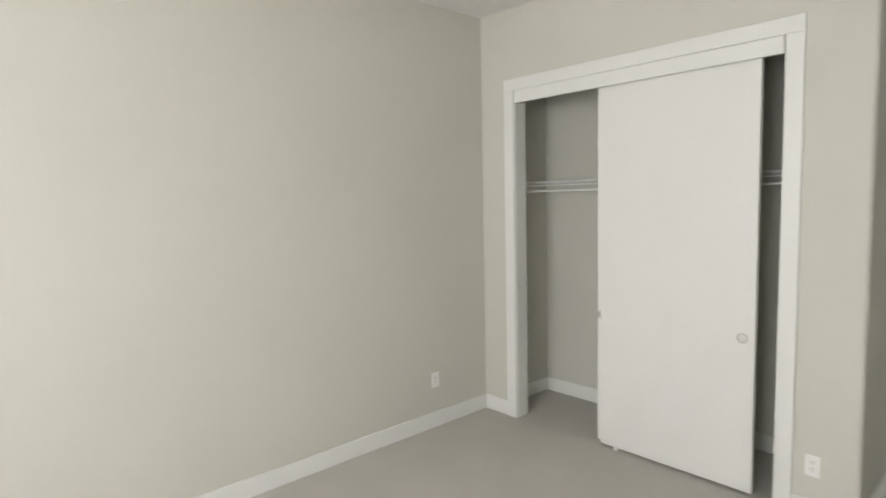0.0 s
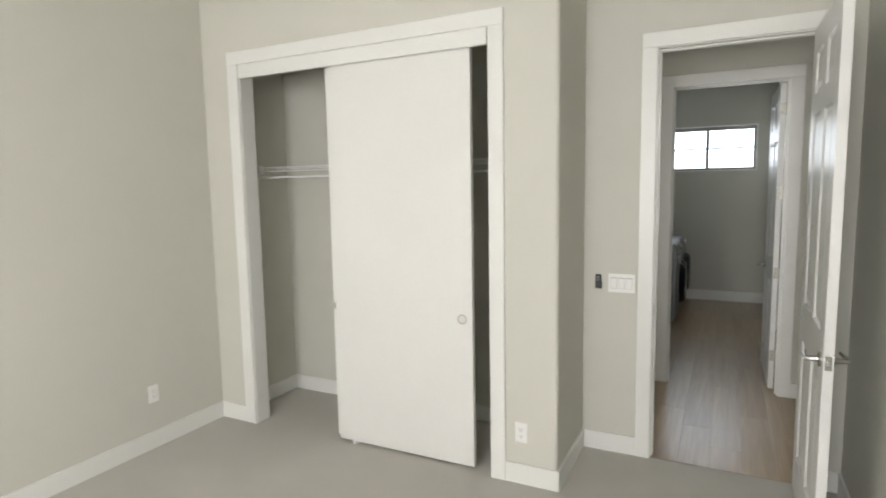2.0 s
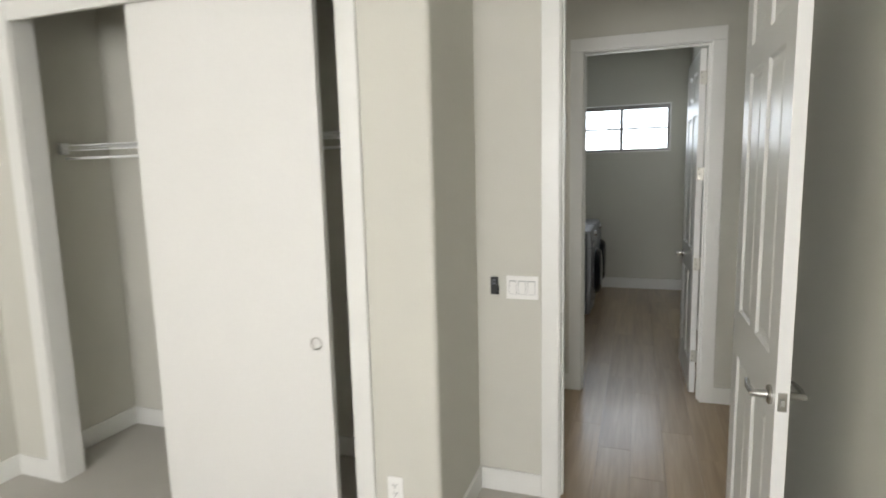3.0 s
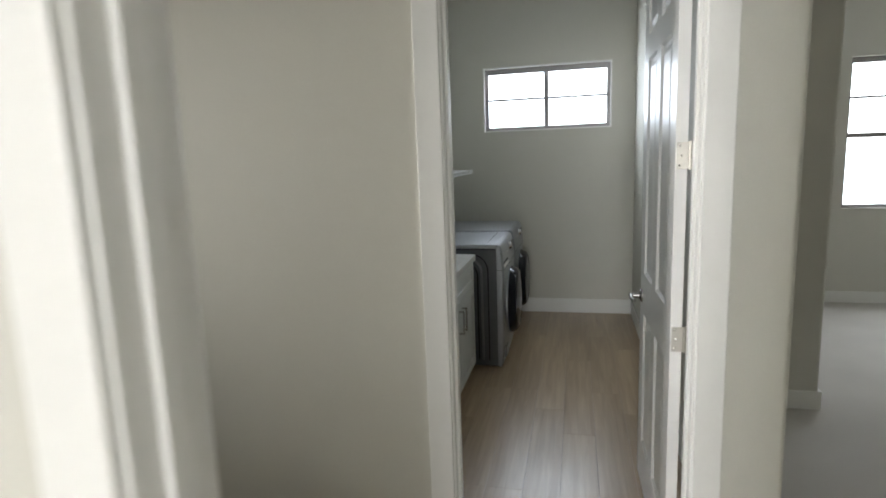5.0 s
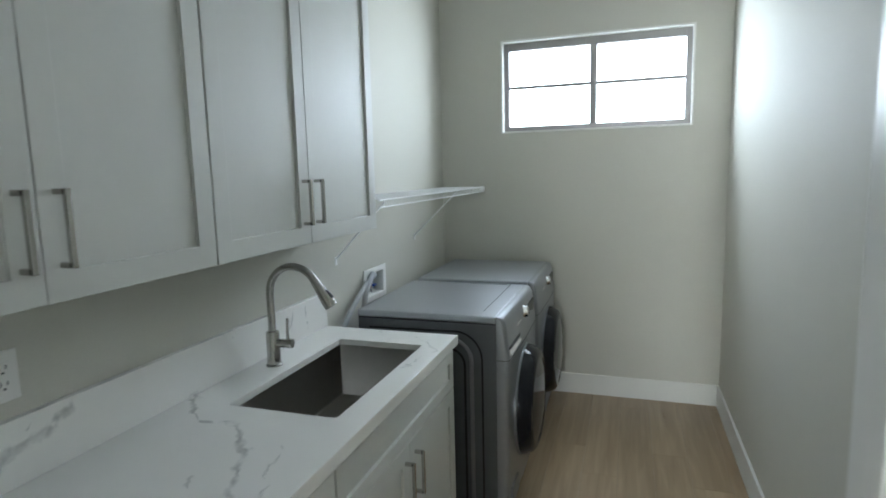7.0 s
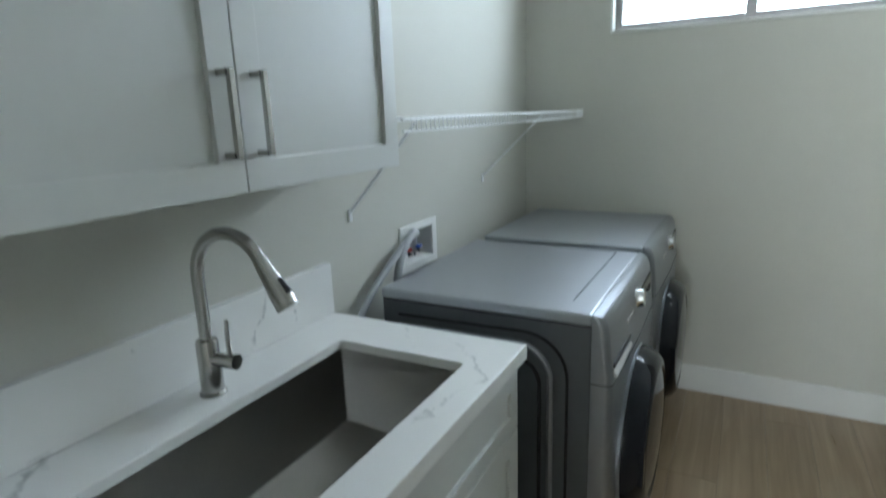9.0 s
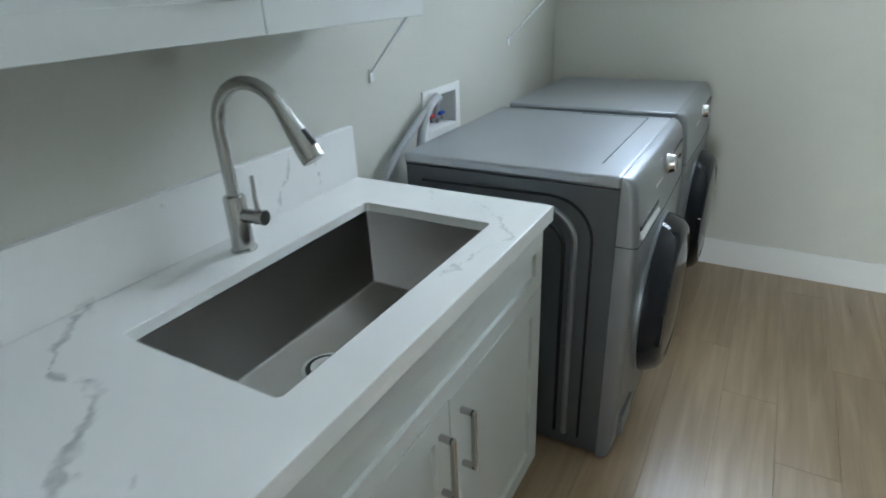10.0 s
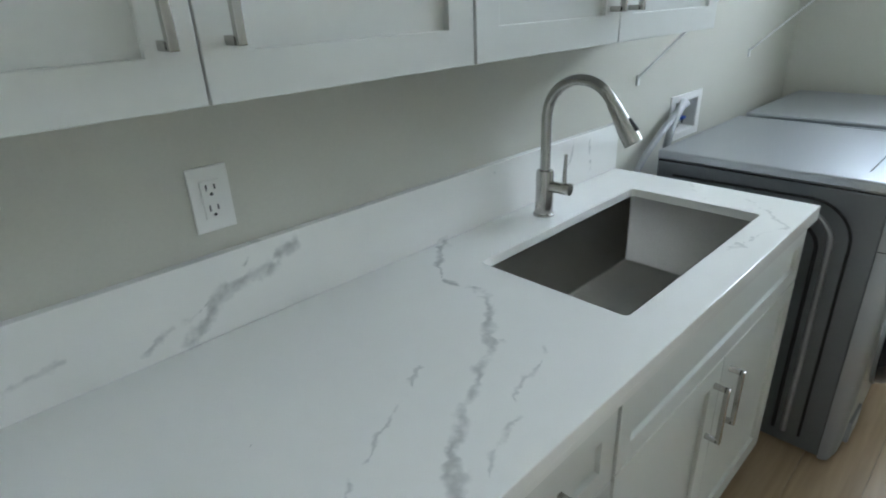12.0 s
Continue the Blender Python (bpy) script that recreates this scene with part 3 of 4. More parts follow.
def outlet(label, at):
    """Duplex receptacle; origin on the wall, faces -y."""
    ob = thing("wall_outlet", label, "outlet", "wall outlets", at)
    part("plate", box(-0.036, 0.036, -0.006, 0, -0.058, 0.058, 0.002), PLASTIC, ob)
    part("insert", box(-0.017, 0.017, -0.0085, -0.0055, -0.034, 0.034, 0.001), PLASTIC, ob)
    for z in (0.0185, -0.0185):
        bm = box(-0.0085, -0.006, -0.0092, -0.0086, z - 0.002, z + 0.009)
        boxed(bm, 0.006, 0.0085, -0.0092, -0.0086, z - 0.001, z + 0.008)
        rod(bm, (0, -0.0086, z - 0.009), (0, -0.0092, z - 0.009), 0.003, seg=10)
        part("socket_slots", bm, BLACK, ob, "dark slots of a socket")
    return ob


outlet("white duplex outlet low on bedroom wall", pose(XW, 0.962, 0.365, 0, 0, 90))
outlet("white duplex outlet beside the closet", pose(-0.567, YC, 0.30))
outlet("white duplex outlet above the backsplash", pose(LW, 4.365, 1.168, 0, 0, 90))
switch = thing("light_switch", "white three-gang rocker switch plate beside bedroom door", "light switch", at=pose(-0.130, YD, 1.083))
part("plate", box(-0.079, 0.079, -0.006, 0, -0.058, 0.058, 0.002), PLASTIC, switch)
for k in (-1, 0, 1):
    bm = box(k * 0.046 - 0.0165, k * 0.046 + 0.0165, -0.0085, -0.005, -0.033, 0.033, 0.001)
    for v in bm.verts:
        if v.co.y < -0.007 and v.co.z > 0:
            v.co.y += 0.0022
    rocker = part("rocker", bm, PLASTIC, switch)
    part("rocker_gap_shade", box(k * 0.046 - 0.0185, k * 0.046 + 0.0185, -0.0064, -0.0058, -0.035, 0.035), GAPGREY, rocker, "grey sheet for the shade round a rocker")
remote = thing("remote_holder", "small black fan remote in wall cradle", "remote", at=pose(-0.267, YD, 1.088))
part("cradle", box(-0.021, 0.021, -0.010, 0, -0.045, 0.0, 0.003), BLACK, remote)
part("handset", box(-0.018, 0.018, -0.022, -0.0095, -0.042, 0.046, 0.004), BLACK, remote)
for z in (0.030, 0.014):
    part("button", box(-0.009, 0.009, -0.0235, -0.0215, z - 0.005, z + 0.005, 0.001), SIDEPAINT, remote)

# ---- windows ----


def window(name, x0, x1, y, z0, z1, label, slider=True):
    """Framed window set deep in a wall that faces -y."""
    w = tagged(thing(name, label, "window"), kind="structure")
    f, d = 0.034, 0.05

    def bars(*boxes):
        bm = bmesh.new()
        for b in boxes:
            boxed(bm, *b, 0.003)
        return bm

    part("window_frame", bars((x0, x0 + f, y, y + d, z0, z1), (x1 - f, x1, y, y + d, z0, z1), (x0 + f, x1 - f, y, y + d, z0, z0 + f), (x0 + f, x1 - f, y, y + d, z1 - f - 0.018, z1)), BRONZE, w)
    if slider:
        xm = (x0 + x1) / 2
        part("meeting_rail", bars((xm - 0.022, xm + 0.022, y - 0.004, y + d - 0.008, z0 + f, z1 - f - 0.018)), BRONZE, w)
        panes = [(x0 + f, xm - 0.022, z0 + f, z1 - f), (xm + 0.022, x1 - f, z0 + f, z1 - f)]
        cuts = [("h", 0.5), ("h", 0.5)]
    else:
        zm = z0 + (z1 - z0) * 0.49
        part("meeting_rail", bars((x0 + f, x1 - f, y - 0.004, y + d - 0.008, zm - 0.022, zm + 0.022)), BRONZE, w)
        panes = [(x0 + f, x1 - f, z0 + f, zm - 0.022), (x0 + f, x1 - f, zm + 0.022, z1 - f)]
        cuts = [("", 0), ("h", 0.5)]
    for (a, b, c, e), (kind, at) in zip(panes, cuts):
        pane = part("pane", box(a, b, y + 0.026, y + 0.030, c, e), GLASS, w)
        pane.visible_shadow = False
        if kind:
            zc = c + (e - c) * at
            part("glazing_bar", box(a, b, y + 0.018, y + 0.025, zc - 0.011, zc + 0.011), BRONZE, pane)
    return w


laundry_window = window("window_1", -0.437, 0.783, LN + 0.055, 1.868, 2.472, "wide sliding window with taupe metal frame")
bm = box(-0.449, -0.437, LN - 0.004, LN + 0.055, 1.856, 2.484, 0.001)
boxed(bm, 0.783, 0.795, LN - 0.004, LN + 0.055, 1.856, 2.484, 0.001)
boxed(bm, -0.437, 0.783, LN - 0.004, LN + 0.055, 1.856, 1.868, 0.001)
boxed(bm, -0.437, 0.783, LN - 0.004, LN + 0.055, 2.472, 2.484, 0.001)
part("window_liner", bm, TRIM, laundry_window, "thin white liner of the window opening")
window("window_2", 3.06, 4.64, 8.17 + 0.055, 0.97, 2.44, "tall single-hung window with dark metal frame", False)
window("window_3", -1.0, 0.9, YB - 0.11, 0.9, 2.6, "wide bedroom window with taupe metal frame")

# unseen window, added only to hold the hall's fill light
added_window = window("unseen_window_4", 2.34, 3.24, 3.07 + 0.055, 0.95, 2.45, "unseen hall window added round the fill light", False)
added_window.matrix_world = pose(0, 0, 0, 0, 0, 90)

# ---- laundry cabinets ----


def bar_pull(parent, a, b, out):
    """Square bar pull from a to b, standing off along out."""
    a, b, o = Vector(a), Vector(b), Vector(out)
    r, d = 0.0055, (b - a).normalized()
    bm = bmesh.new()
    for p, q in ((a + o * 0.030 - d * r, b + o * 0.030 + d * r), (a, a + o * 0.030), (b, b + o * 0.030)):
        lo = Vector([min(p[i], q[i]) for i in range(3)])
        hi = Vector([max(p[i], q[i]) for i in range(3)])
        ax = [abs((q - p)[i]) > 0.012 for i in range(3)]
        lo, hi = [lo[i] - (0 if ax[i] else r) for i in range(3)], [hi[i] + (0 if ax[i] else r) for i in range(3)]
        boxed(bm, lo[0], hi[0], lo[1], hi[1], lo[2], hi[2], 0.001)
    part("handle", bm, NICKEL, parent, "brushed nickel square bar pull")


def shaker(name, parent, xf, y0, y1, z0, z1, rail=0.058):
    """Shaker front with its face at xf towards +x: frame and recessed panel."""
    t = 0.02
    bm = pierced(xf - t, xf, y0, y1, z0, z1, ((y0 + rail, y1 - rail, z0 + rail, z1 - rail),), "y")
    bmesh.ops.bevel(bm, geom=[e for e in bm.edges if e.calc_face_angle(0.0) > 0.5], offset=0.0015, segments=2, profile=0.5, affect="EDGES")
    front = part(name, bm, CAB, parent)
    part("panel", box(xf - t + 0.001, xf - 0.010, y0 + rail - 0.004, y1 - rail + 0.004, z0 + rail - 0.004, z1 - rail + 0.004), CAB, front)
    return front


def upper_cabinet(y0, y1, split, label):
    z0, z1, g = 1.366, 2.39, 0.0015
    cab = thing("wall_cabinet", label, "cabinet", "laundry wall cabinets")
    part("body", box(LW + 0.001, -0.621, y0 + g, y1 - g, z0 + 0.004, z1, 0.001), CAB, cab)
    for a, b, hy in ((y0, split, split - 0.040), (split, y1, split + 0.036)):
        d = shaker("door", cab, -0.60, a + g, b - g, z0, z1)
        bar_pull(d, (-0.60, hy, z0 + 0.070), (-0.60, hy, z0 + 0.209), (1, 0, 0))


upper_cabinet(4.740, 5.722, 5.202, "white shaker wall cabinet above the laundry sink")
upper_cabinet(YLI + 0.03, 4.736, 4.279, "white shaker wall cabinet above the counter")


def base_body(cab, y0, y1):
    part("body", box(LW + 0.02, -0.287, y0 + 0.001, y1 - 0.001, 0.10, 0.66, 0.001), CAB, cab)
    bm = box(-0.305, -0.287, y0 + 0.001, y1 - 0.001, 0.662, 0.872, 0.001)
    boxed(bm, LW + 0.02, -0.306, y0 + 0.001, y0 + 0.017, 0.662, 0.874, 0.001)
    boxed(bm, LW + 0.02, -0.306, y1 - 0.017, y1 - 0.001, 0.662, 0.874, 0.001)
    part("face_frame", bm, CAB, cab)
    part("toe_kick", box(LW + 0.02, -0.33, y0 + 0.001, y1 - 0.001, 0.0, 0.099), CAB, cab)


sink_base = thing("sink_base_cabinet", "white shaker sink base cabinet with two doors", "cabinet", "laundry base cabinets")
base_body(sink_base, 4.705, 5.70)
shaker("false_drawer", sink_base, -0.265, 4.709, 5.696, 0.705, 0.862, 0.045)
for a, b, hy in ((4.709, 5.191, 5.150), (5.194, 5.696, 5.238)):
    d = shaker("door", sink_base, -0.265, a, b, 0.105, 0.700)
    bar_pull(d, (-0.265, hy, 0.50), (-0.265, hy, 0.645), (1, 0, 0))
drawer_base = thing("drawer_cabinet", "white shaker base cabinet with a drawer above a door", "cabinet", "laundry base cabinets")
base_body(drawer_base, 4.235, 4.700)
d = shaker("drawer", drawer_base, -0.265, 4.239, 4.697, 0.705, 0.862, 0.045)
bar_pull(d, (-0.265, 4.378, 0.795), (-0.265, 4.535, 0.795), (1, 0, 0))
d = shaker("door", drawer_base, -0.265, 4.239, 4.697, 0.105, 0.700)
bar_pull(d, (-0.265, 4.275, 0.50), (-0.265, 4.275, 0.645), (1, 0, 0))
end_base = thing("base_cabinet", "white shaker base cabinet beside the laundry doorway", "cabinet", "laundry base cabinets")
base_body(end_base, YLI + 0.01, 4.230)
d = shaker("door", end_base, -0.265, YLI + 0.014, 4.227, 0.105, 0.862)
bar_pull(d, (-0.265, 4.19, 0.66), (-0.265, 4.19, 0.805), (1, 0, 0))

# counter, with the sink's opening cut through it
SX0, SX1, SY0, SY1 = -0.718, -0.352, 4.872, 5.570
CX0, CX1, CY0, CY1, CT = LW + 0.001, -0.255, YLI + 0.004, 5.738, 0.915


def counter():
    bm = bmesh.new()
    r, cut = 0.012, []
    for cx, cy, a in ((SX1 - r, SY1 - r, 0), (SX0 + r, SY1 - r, 90), (SX0 + r, SY0 + r, 180), (SX1 - r, SY0 + r, 270)):
        cut += arc(cx, cy, r, a, a + 90, 4)
    outer = [(CX1, CY1), (CX0, CY1), (CX0, CY0), (CX1, CY0)]
    for z, flip in ((CT, 1), (CT - 0.024, -1)):
        inn = [bm.verts.new((x, y, z)) for x, y in cut]
        out = [bm.verts.new((x, y, z)) for x, y in outer]
        n = len(cut) // 4
        for q in range(4):
            ring = inn[q * n:(q + 1) * n]
            for a, b in zip(ring, ring[1:]):
                bm.faces.new((out[q], a, b))
            bm.faces.new((out[q], ring[-1], inn[((q + 1) * n) % len(inn)], out[(q + 1) % 4]))
    bm.verts.ensure_lookup_table()
    k, h = len(cut), len(cut) + 4
    for i in range(k):
        bm.faces.new((bm.verts[i], bm.verts[(i + 1) % k], bm.verts[h + (i + 1) % k], bm.verts[h + i]))
    for i in range(4):
        bm.faces.new((bm.verts[k + i], bm.verts[k + (i + 1) % 4], bm.verts[h + k + (i + 1) % 4], bm.verts[h + k + i]))
    bmesh.ops.recalc_face_normals(bm, faces=bm.faces)
    rim = [e for e in bm.edges if all(v.co.z > CT - 0.001 for v in e.verts) and len(e.link_faces) == 2 and abs(e.link_faces[0].normal.z - e.link_faces[1].normal.z) > 0.5]
    bmesh.ops.bevel(bm, geom=rim, offset=0.002, segments=2, profile=0.5, affect="EDGES")
    return bm


top = thing("countertop", "white quartz countertop with grey veins and sink cutout", "countertop")
part("slab", counter(), QUARTZ, top)
bm = box(CX1 - 0.022, CX1, CY0, CY1, CT - 0.040, CT - 0.0242)
boxed(bm, CX0, CX1 - 0.022, CY1 - 0.022, CY1, CT - 0.040, CT - 0.0242)
part("front_edge", bm, QUARTZ, top)
part("backsplash", box(CX0, CX0 + 0.02, CY0, CY1, CT + 0.0005, CT + 0.155, 0.0015), QUARTZ, top, "low veined quartz backsplash")


DRAIN = (-0.585, 5.20)


def sink_bowl():
    """Square-cornered bowl whose floor falls along four creases to the drain."""
    x0, x1, y0, y1, zt, zb, t = SX0 - 0.004, SX1 + 0.004, SY0 - 0.004, SY1 + 0.004, CT - 0.0245, 0.671, 0.003
    bm = bmesh.new()
    rim = [(x0, y0), (x1, y0), (x1, y1), (x0, y1)]
    top = [bm.verts.new((x, y, zt)) for x, y in rim]
    low = [bm.verts.new((x, y, zb)) for x, y in rim]
    mid = bm.verts.new((*DRAIN, 0.664))
    for i in range(4):
        j = (i + 1) % 4
        bm.faces.new((top[i], low[i], low[j], top[j]))
        bm.faces.new((low[i], mid, low[j]))
    bmesh.ops.recalc_face_normals(bm, faces=bm.faces)
    folds = [e for e in bm.edges if len(e.link_faces) == 2 and mid not in e.verts]
    bmesh.ops.bevel(bm, geom=folds, offset=0.007, segments=3, profile=0.5, affect="EDGES")
    bmesh.ops.recalc_face_normals(bm, faces=bm.faces)
    bmesh.ops.solidify(bm, geom=list(bm.faces), thickness=-t)
    return bm


sink = thing("laundry_sink", "deep rectangular stainless steel undermount sink", "sink")
part("bowl", sink_bowl(), STEEL, sink, "", True)
part("drain_ring", lathe(((0, 0.056), (0.0035, 0.054), (0.004, 0.044), (0.001, 0.040), (0.001, 0.020)), (-0.585, 5.20, 0.6655), (0, 0, 1)), CHROME, sink, "chrome drain ring", True)
# black disc painted in as the shade between ring and basket
part("drain_gap", lathe(((0.0, 0.046), (0.0030, 0.046), (0.0032, 0.002)), (-0.585, 5.20, 0.667), (0, 0, 1)), GAPBLACK, sink, "black disc for the shade round the basket")
part("drain_basket", lathe(((0, 0.036), (0.005, 0.034), (0.006, 0.014), (0.014, 0.011), (0.016, 0.006)), (-0.585, 5.20, 0.669), (0, 0, 1)), CHROME, sink, "steel drain basket", True)

FX, FY = -0.793, 5.216
tap = thing("faucet", "brushed nickel gooseneck faucet with pull-down spray", "faucet")
part("body", lathe(((0, 0.029), (0.004, 0.029), (0.008, 0.0245), (0.121, 0.0235), (0.126, 0.021), (0.127, 0.016)), (FX, FY, CT), (0, 0, 1)), NICKEL, tap, "", True)
neck = [(FX, FY, CT + 0.115), (FX, FY, CT + 0.2), (FX, FY, 1.182)]
neck += [(FX + 0.098 * (1 - math.cos(radians(a))), FY + 0.004 * a / 180, 1.182 + 0.098 * math.sin(radians(a))) for a in range(15, 151, 9)]
part("neck", tube(neck, 0.0135, 18), NICKEL, tap, "", True)
e0, e1 = Vector(neck[-2]), Vector(neck[-1])
dv = (e1 - e0).normalized()
head = part("spray_head", tube([e1 - dv * 0.004, e1 + dv * 0.004, e1 + dv * 0.03, e1 + dv * 0.078, e1 + dv * 0.104, e1 + dv * 0.106], [0.0145, 0.0155, 0.0175, 0.0230, 0.0232, 0.0205], 20), NICKEL, tap, "", True)
part("spray_button", tube([e1 + dv * 0.045 + Vector((0.0165, 0, 0.006)), e1 + dv * 0.078 + Vector((0.0205, 0, 0.0075))], [0.006, 0.0075], 10), BLACK, head, "black spray button", True)
s = Vector((1.0, 0.12, 0)).normalized()
b0 = Vector((FX, FY, CT + 0.083))
part("handle_stem", tube([b0 + s * 0.015, b0 + s * 0.052, b0 + s * 0.054, b0 + s * 0.076], [0.0155, 0.0155, 0.0165, 0.0165], 18), NICKEL, tap, "", True)
part("lever", tube([b0 + s * 0.06, b0 + s * 0.058 + Vector((0, 0, 0.04)), b0 + s * 0.060 + Vector((0, 0, 0.092))], [0.006, 0.005, 0.0042], 10), NICKEL, tap, "", True)

# ---- washer and dryer ----


def appliance(name, label, y0, y1, category, washer):
    """Front-loading machine whose front looks to +x: cabinet, flat lid and a moulded front that wraps over the top edge."""
    xb, xf, h = -0.79, -0.122, 0.965
    yc, w = (y0 + y1) / 2, y1 - y0
    ob = thing(name, label, category, "laundry machines")
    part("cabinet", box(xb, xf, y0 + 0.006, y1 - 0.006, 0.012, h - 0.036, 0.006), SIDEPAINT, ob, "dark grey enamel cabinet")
    part("top_gap", box(xb + 0.004, xf - 0.006, y0 + 0.004, y1 - 0.004, h - 0.038, h - 0.033), GAPBLACK, ob)
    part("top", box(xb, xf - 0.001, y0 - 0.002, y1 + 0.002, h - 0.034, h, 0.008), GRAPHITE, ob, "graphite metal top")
    if washer:
        bm = box(xf - 0.079, xf - 0.075, y0 + 0.10, y1 - 0.025, h - 0.003, h + 0.0006)
        boxed(bm, xf - 0.32, xf - 0.079, y1 - 0.029, y1 - 0.025, h - 0.003, h + 0.0006)
        part("top_seam", bm, GAPBLACK, ob)

    def bulge(z):
        """How far the front stands before the cabinet at height z."""
        rows = ((0.012, 0.030), (0.05, 0.044), (0.30, 0.056), (0.77, 0.058), (0.80, 0.056), (0.90, 0.046), (0.935, 0.040), (0.955, 0.030), (0.962, 0.020), (h, 0.006))
        for (za, a), (zb, b) in zip(rows, rows[1:]):
            if z <= zb:
                return a + (b - a) * max(0.0, z - za) / (zb - za)
        return rows[-1][1]

    def outline(z, more=0.0):
        """The front in plan at height z: flat with rounded corners."""
        out, r = bulge(z) + more, min(0.022, bulge(z))
        ya, yb = y0 - 0.002 - more, y1 + 0.002 + more
        line = [(xf, ya)] + [(xf + out - r + x, ya + r - y) for x, y in arc(0, 0, r, 90, 0, 6)]
        line += [(xf + out + 0.006, yc)]
        line += [(xf + out - r + x, yb - r + y) for x, y in arc(0, 0, r, 0, 90, 6)] + [(xf, yb)]
        return line

    bm, rings = bmesh.new(), []
    for z in (0.012, 0.03, 0.05, 0.12, 0.30, 0.55, 0.77, 0.80, 0.85, 0.90, 0.935, 0.945, 0.955, 0.962, h):
        rings.append([bm.verts.new((x, y, z)) for x, y in outline(z)])
    for a, b in zip(rings, rings[1:]):
        for k in range(len(a) - 1):
            bm.faces.new((a[k], a[k + 1], b[k + 1], b[k]))
    bm.faces.new(rings[0]), bm.faces.new(rings[-1])
    bmesh.ops.recalc_face_normals(bm, faces=bm.faces)
    part("front_panel", bm, FRONTDIM, ob, "graphite metal front", True)
    x = xf + 0.060
    part("panel_seam", tube([(a, b, 0.7695) for a, b in outline(0.77, 0.0002)], 0.0014, 6), GAPBLACK, ob)
    part("shell_gap", tube([(xf - 0.0006, y0 + 0.0052, z) for z in (0.02, 0.45, h - 0.036)], 0.0018, 6), GAPBLACK, ob)
    if washer:
        # solid black box stands for the shade of the slot
        part("drawer_gap", box(x - 0.03, x - 0.001, y0 + 0.024, y0 + 0.262, 0.812, 0.828, 0.004), GAPBLACK, ob, "black strip for the shade above the drawer pull")
        pull = box(x - 0.03, x + 0.006, y0 + 0.022, y0 + 0.264, 0.788, 0.814, 0.005)
        for v in pull.verts:
            if v.co.z > 0.80 and v.co.x > x - 0.004:
                v.co.x -= 0.010
        part("drawer_pull", pull, SATIN, ob, "bright pocket pull of detergent drawer")
    part("display", box(x - 0.03, x - 0.0075, yc + 0.10, y1 - 0.04, 0.835, 0.905, 0.004), DARKGLASS, ob, "dark control display")
    for k in range(3):
        part("button", box(x - 0.03, x - 0.006, yc - 0.075 - 0.034 * k, yc - 0.051 - 0.034 * k, 0.868, 0.880, 0.002), SATIN, ob)
    knob = lathe(((-0.02, 0.034), (0.004, 0.034), (0.007, 0.031), (0.016, 0.029), (0.028, 0.027), (0.030, 0.022)), (x - 0.014, yc + 0.030, 0.896), (1, 0, 0.12), 32)
    part("knob", knob, CHROME, ob, "bright chrome dial", True)
    ring = lathe(((-0.02, 0.272), (0.012, 0.272), (0.034, 0.266), (0.062, 0.250), (0.076, 0.230), (0.078, 0.212), (0.070, 0.200)), (x - 0.002, yc, 0.46), (1, 0, 0), 56)
    door = part("door", ring, DARKGLASS, ob, "dark round door ring", True)
    part("window", lathe(((0.0, 0.208), (0.073, 0.206), (0.082, 0.150), (0.087, 0.08), (0.088, 0.01)), (x - 0.002, yc, 0.46), (1, 0, 0), 56), DARKGLASS, door, "smoked glass door window", True)
    part("door_handle", box(x + 0.052, x + 0.074, y0 + 0.118, y0 + 0.142, 0.40, 0.52, 0.006), DARKGLASS, door)
    part("ring_trim", lathe(((0.0, 0.276), (0.010, 0.2765), (0.012, 0.272)), (x - 0.002, yc, 0.46), (1, 0, 0), 56), FRONTDIM, door, "grey ring round the door", True)
    part("service_flap", box(x - 0.03, x + 0.001, y0 + 0.06, y0 + 0.2, 0.07, 0.15, 0.004), FRONTDIM, ob)
    # pressed relief on the side that shows
    # black tubes paint the grooves' shade, the paler rib its highlight
    for zt, xr, r, thick, name_, mat in ((0.888, -0.188, 0.125, 0.0045, "side_groove", GAPBLACK), (0.852, -0.236, 0.10, 0.0095, "side_rib", FRONTDIM), (0.81, -0.268, 0.08, 0.006, "side_groove", GAPBLACK)):
        pts = [(xr, y0 + 0.006, 0.06), (xr, y0 + 0.006, zt - r)]
        pts += [(xr - r + r * math.cos(radians(a)), y0 + 0.006, zt - r + r * math.sin(radians(a))) for a in range(10, 91, 10)]
        pts += [(xb + 0.06, y0 + 0.006, zt - 0.006)]
        part(name_, tube(pts, thick, 8), mat, ob, "", True)
    for fx in (xb + 0.06, xf - 0.04):
        for fy in (y0 + 0.06, y1 - 0.06):
            part("foot", lathe(((0, 0.022), (0.012, 0.022), (0.014, 0.012), (0.03, 0.012)), (fx, fy, 0.0), (0, 0, 1), 16), BLACK, ob)
    return ob


appliance("washing_machine", "graphite front-loading washing machine beside the sink counter", 5.872, 6.605, "washing machine", True)
appliance("dryer", "graphite front-loading clothes dryer by the window wall", 6.690, 7.430, "dryer", False)

# ---- washer outlet box, hose ----
supply = thing("outlet_box", "white recessed washer supply box with two valves", "outlet box")
y0, y1, z0, z1 = 6.155, 6.428, 0.916, 1.093
bm = box(LW, LW + 0.006, y0, y0 + 0.035, z0, z1, 0.001)
boxed(bm, LW, LW + 0.006, y1 - 0.035, y1, z0, z1, 0.001)
boxed(bm, LW, LW + 0.006, y0 + 0.035, y1 - 0.035, z1 - 0.028, z1, 0.001)
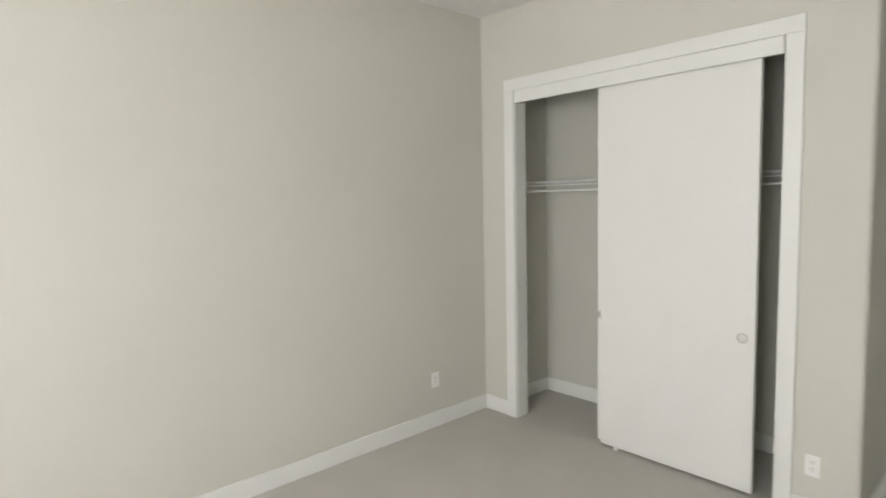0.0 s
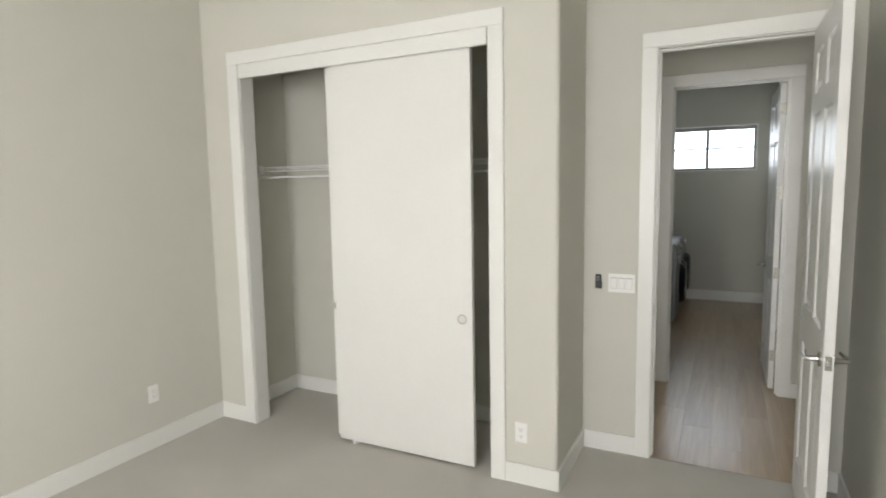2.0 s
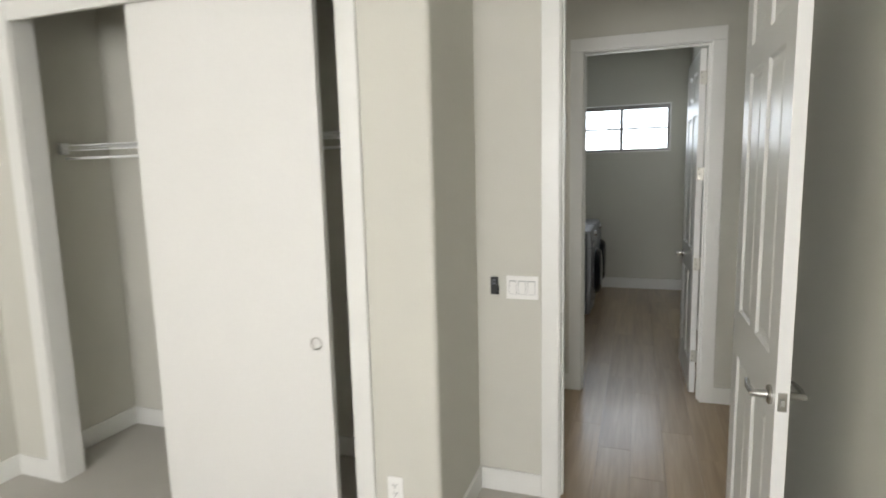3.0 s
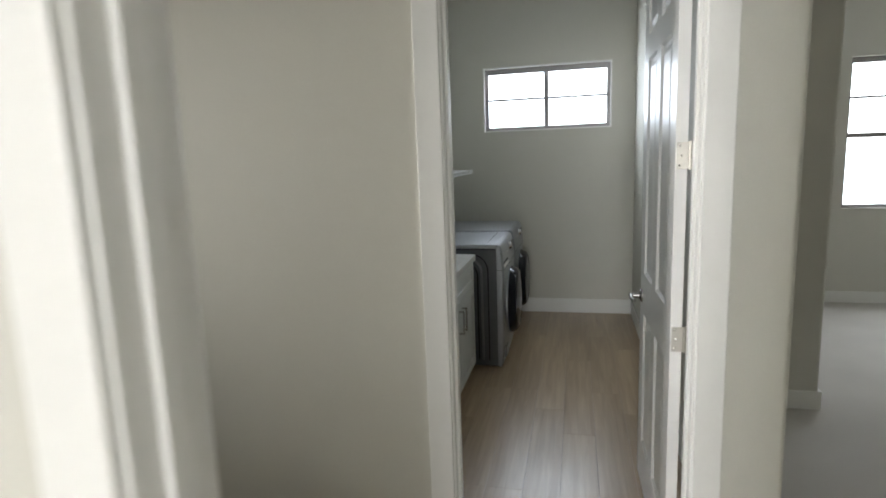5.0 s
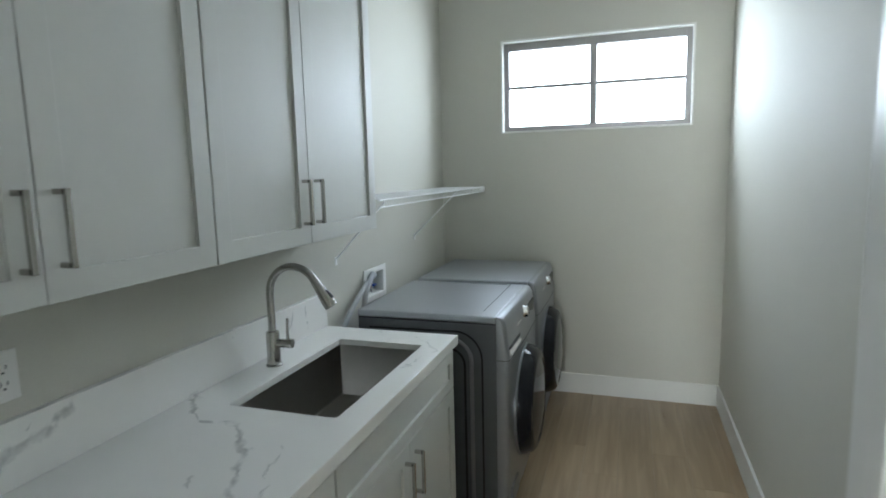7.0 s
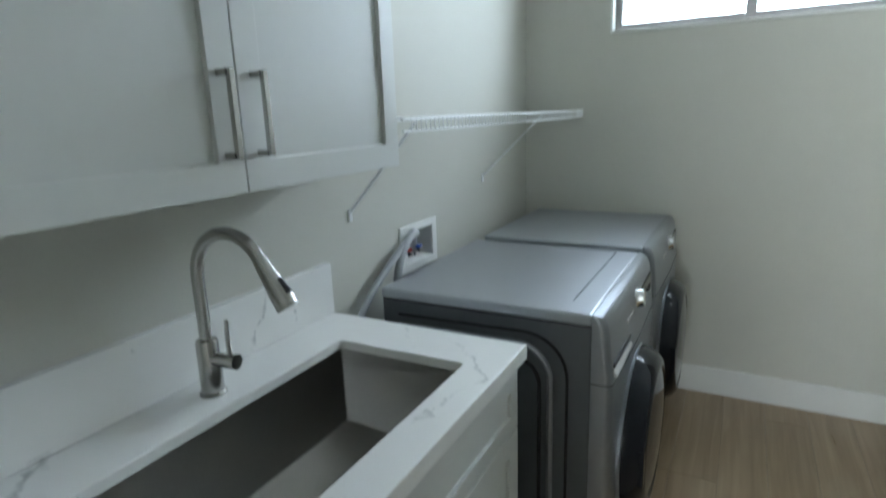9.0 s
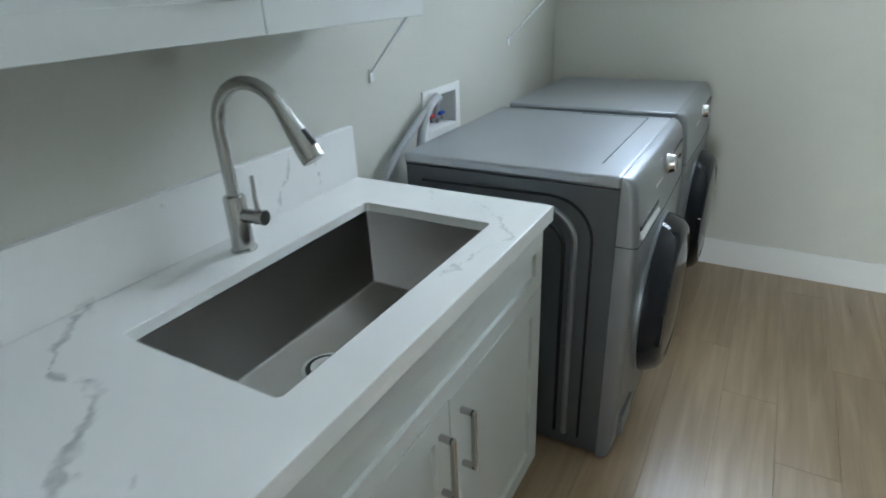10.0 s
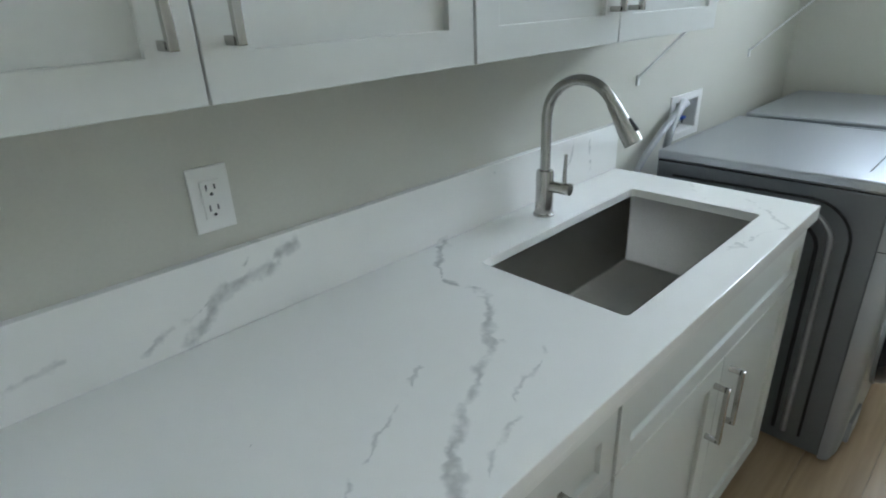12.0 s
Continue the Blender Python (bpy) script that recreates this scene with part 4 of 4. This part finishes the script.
boxed(bm, LW, LW + 0.006, y0 + 0.035, y1 - 0.035, z0, z0 + 0.028, 0.001)
part("frame", bm, PLASTIC, supply)
a0, a1, b0_, b1_ = y0 + 0.034, y1 - 0.034, z0 + 0.027, z1 - 0.027
bm = box(LW - 0.09, LW - 0.086, a0, a1, b0_, b1_)
boxed(bm, LW - 0.086, LW, a0, a0 + 0.003, b0_, b1_)
boxed(bm, LW - 0.086, LW, a1 - 0.003, a1, b0_, b1_)
boxed(bm, LW - 0.086, LW, a0 + 0.003, a1 - 0.003, b0_, b0_ + 0.003)
boxed(bm, LW - 0.086, LW, a0 + 0.003, a1 - 0.003, b1_ - 0.003, b1_)
part("recess", bm, PLASTIC, supply, "white plastic recess in the wall")
for yy, mat, lab in ((6.250, RED, "red valve lever"), (6.325, BLUE, "blue valve lever")):
    part("valve", tube([(LW - 0.045, yy, z0 + 0.029), (LW - 0.045, yy, z0 + 0.056), (LW - 0.02, yy, z0 + 0.058)], [0.011, 0.011, 0.010], 12), CHROME, supply, "chrome valve", True)
    part("valve_lever", box(LW - 0.05, LW - 0.012, yy - 0.016, yy + 0.016, z0 + 0.066, z0 + 0.078, 0.003), mat, supply, lab)
hose = thing("drain_hose", "thin grey drain hose hooked into the supply box", "hose")
hp = [(LW - 0.05, 6.275, 0.96), (LW - 0.045, 6.272, 1.01), (LW - 0.005, 6.262, 1.045), (LW + 0.036, 6.225, 1.066), (LW + 0.042, 6.16, 1.058), (LW + 0.042, 6.06, 1.015), (LW + 0.042, 5.93, 0.945), (LW + 0.042, 5.83, 0.865), (LW + 0.045, 5.80, 0.75), (LW + 0.05, 5.81, 0.5), (LW + 0.05, 5.82, 0.02)]


def hose_along(points, r):
    """A ribbed hose that bends smoothly past the points."""
    fine = []
    for a, b in zip(points, points[1:]):
        for k in range(8):
            fine.append(Vector(a).lerp(Vector(b), k / 8))
    for _ in range(6):
        fine = [fine[0]] + [(fine[i - 1] + fine[i] * 2 + fine[i + 1]) / 4 for i in range(1, len(fine) - 1)] + [fine[-1]]
    return tube(fine, [r + 0.0012 * (i % 2) for i in range(len(fine))], 12)


part("tube", hose_along(hp, 0.0115), HOSE, hose, "", True)
supply_hose = thing("supply_hose", "grey water hose looping from the supply box behind the washer", "hose")
sp = [(LW - 0.04, 6.318, 0.975), (LW - 0.035, 6.312, 1.02), (LW - 0.015, 6.285, 1.052), (LW + 0.03, 6.21, 1.072), (LW + 0.045, 6.14, 1.055), (LW + 0.05, 6.075, 1.0), (LW + 0.052, 6.045, 0.93), (LW + 0.055, 6.04, 0.80), (LW + 0.085, 6.05, 0.70)]
part("tube", hose_along(sp, 0.0135), HOSE, supply_hose, "", True)

# ---- outdoors ----
structure("ground", box(-400, 400, -400, 400, -3.4, -3.2), GRASS, "dry lawn outside the house", "ground")

# ---- floor planks ----


def lay_planks():
    """Boards along y, staggered, each an object on shared meshes."""
    rnd = random.Random(4)
    w, l, gap = 0.182, 1.22, 0.0007
    cache = {}
    x = -3.07
    while x < 5.9:
        x1 = min(x + w, 5.98)
        inside = LW - 0.1 < x and x1 < LE + 0.2
        stop = LN + 0.02 if inside else (4.344 if x > 1.1 else YL + 0.03)
        y = 2.272 if x < -0.43 else YD + 0.008
        first = l * rnd.choice((0.25, 0.5, 0.75, 0.9, 0.35))
        while y < stop - 0.02:
            y1 = min(y + (first or l), stop)
            first = 0
            key = (round(x1 - x, 4), round(y1 - y, 3))
            if key not in cache:
                bm = boxed(bmesh.new(), 0, key[0] - gap, 0, key[1] - gap, -0.011, 0.0)
                edges = [e for e in bm.edges if all(v.co.z > -0.001 for v in e.verts)]
                bmesh.ops.bevel(bm, geom=edges, offset=0.0006, segments=1, affect="EDGES")
                cache[key] = mesh_of("plank", bm, PLANK)
            ob = new("plank", cache[key])
            ob.parent, ob.location = wood_floor, (x, y, 0.0)
            y = y1
        x = x1


lay_planks()
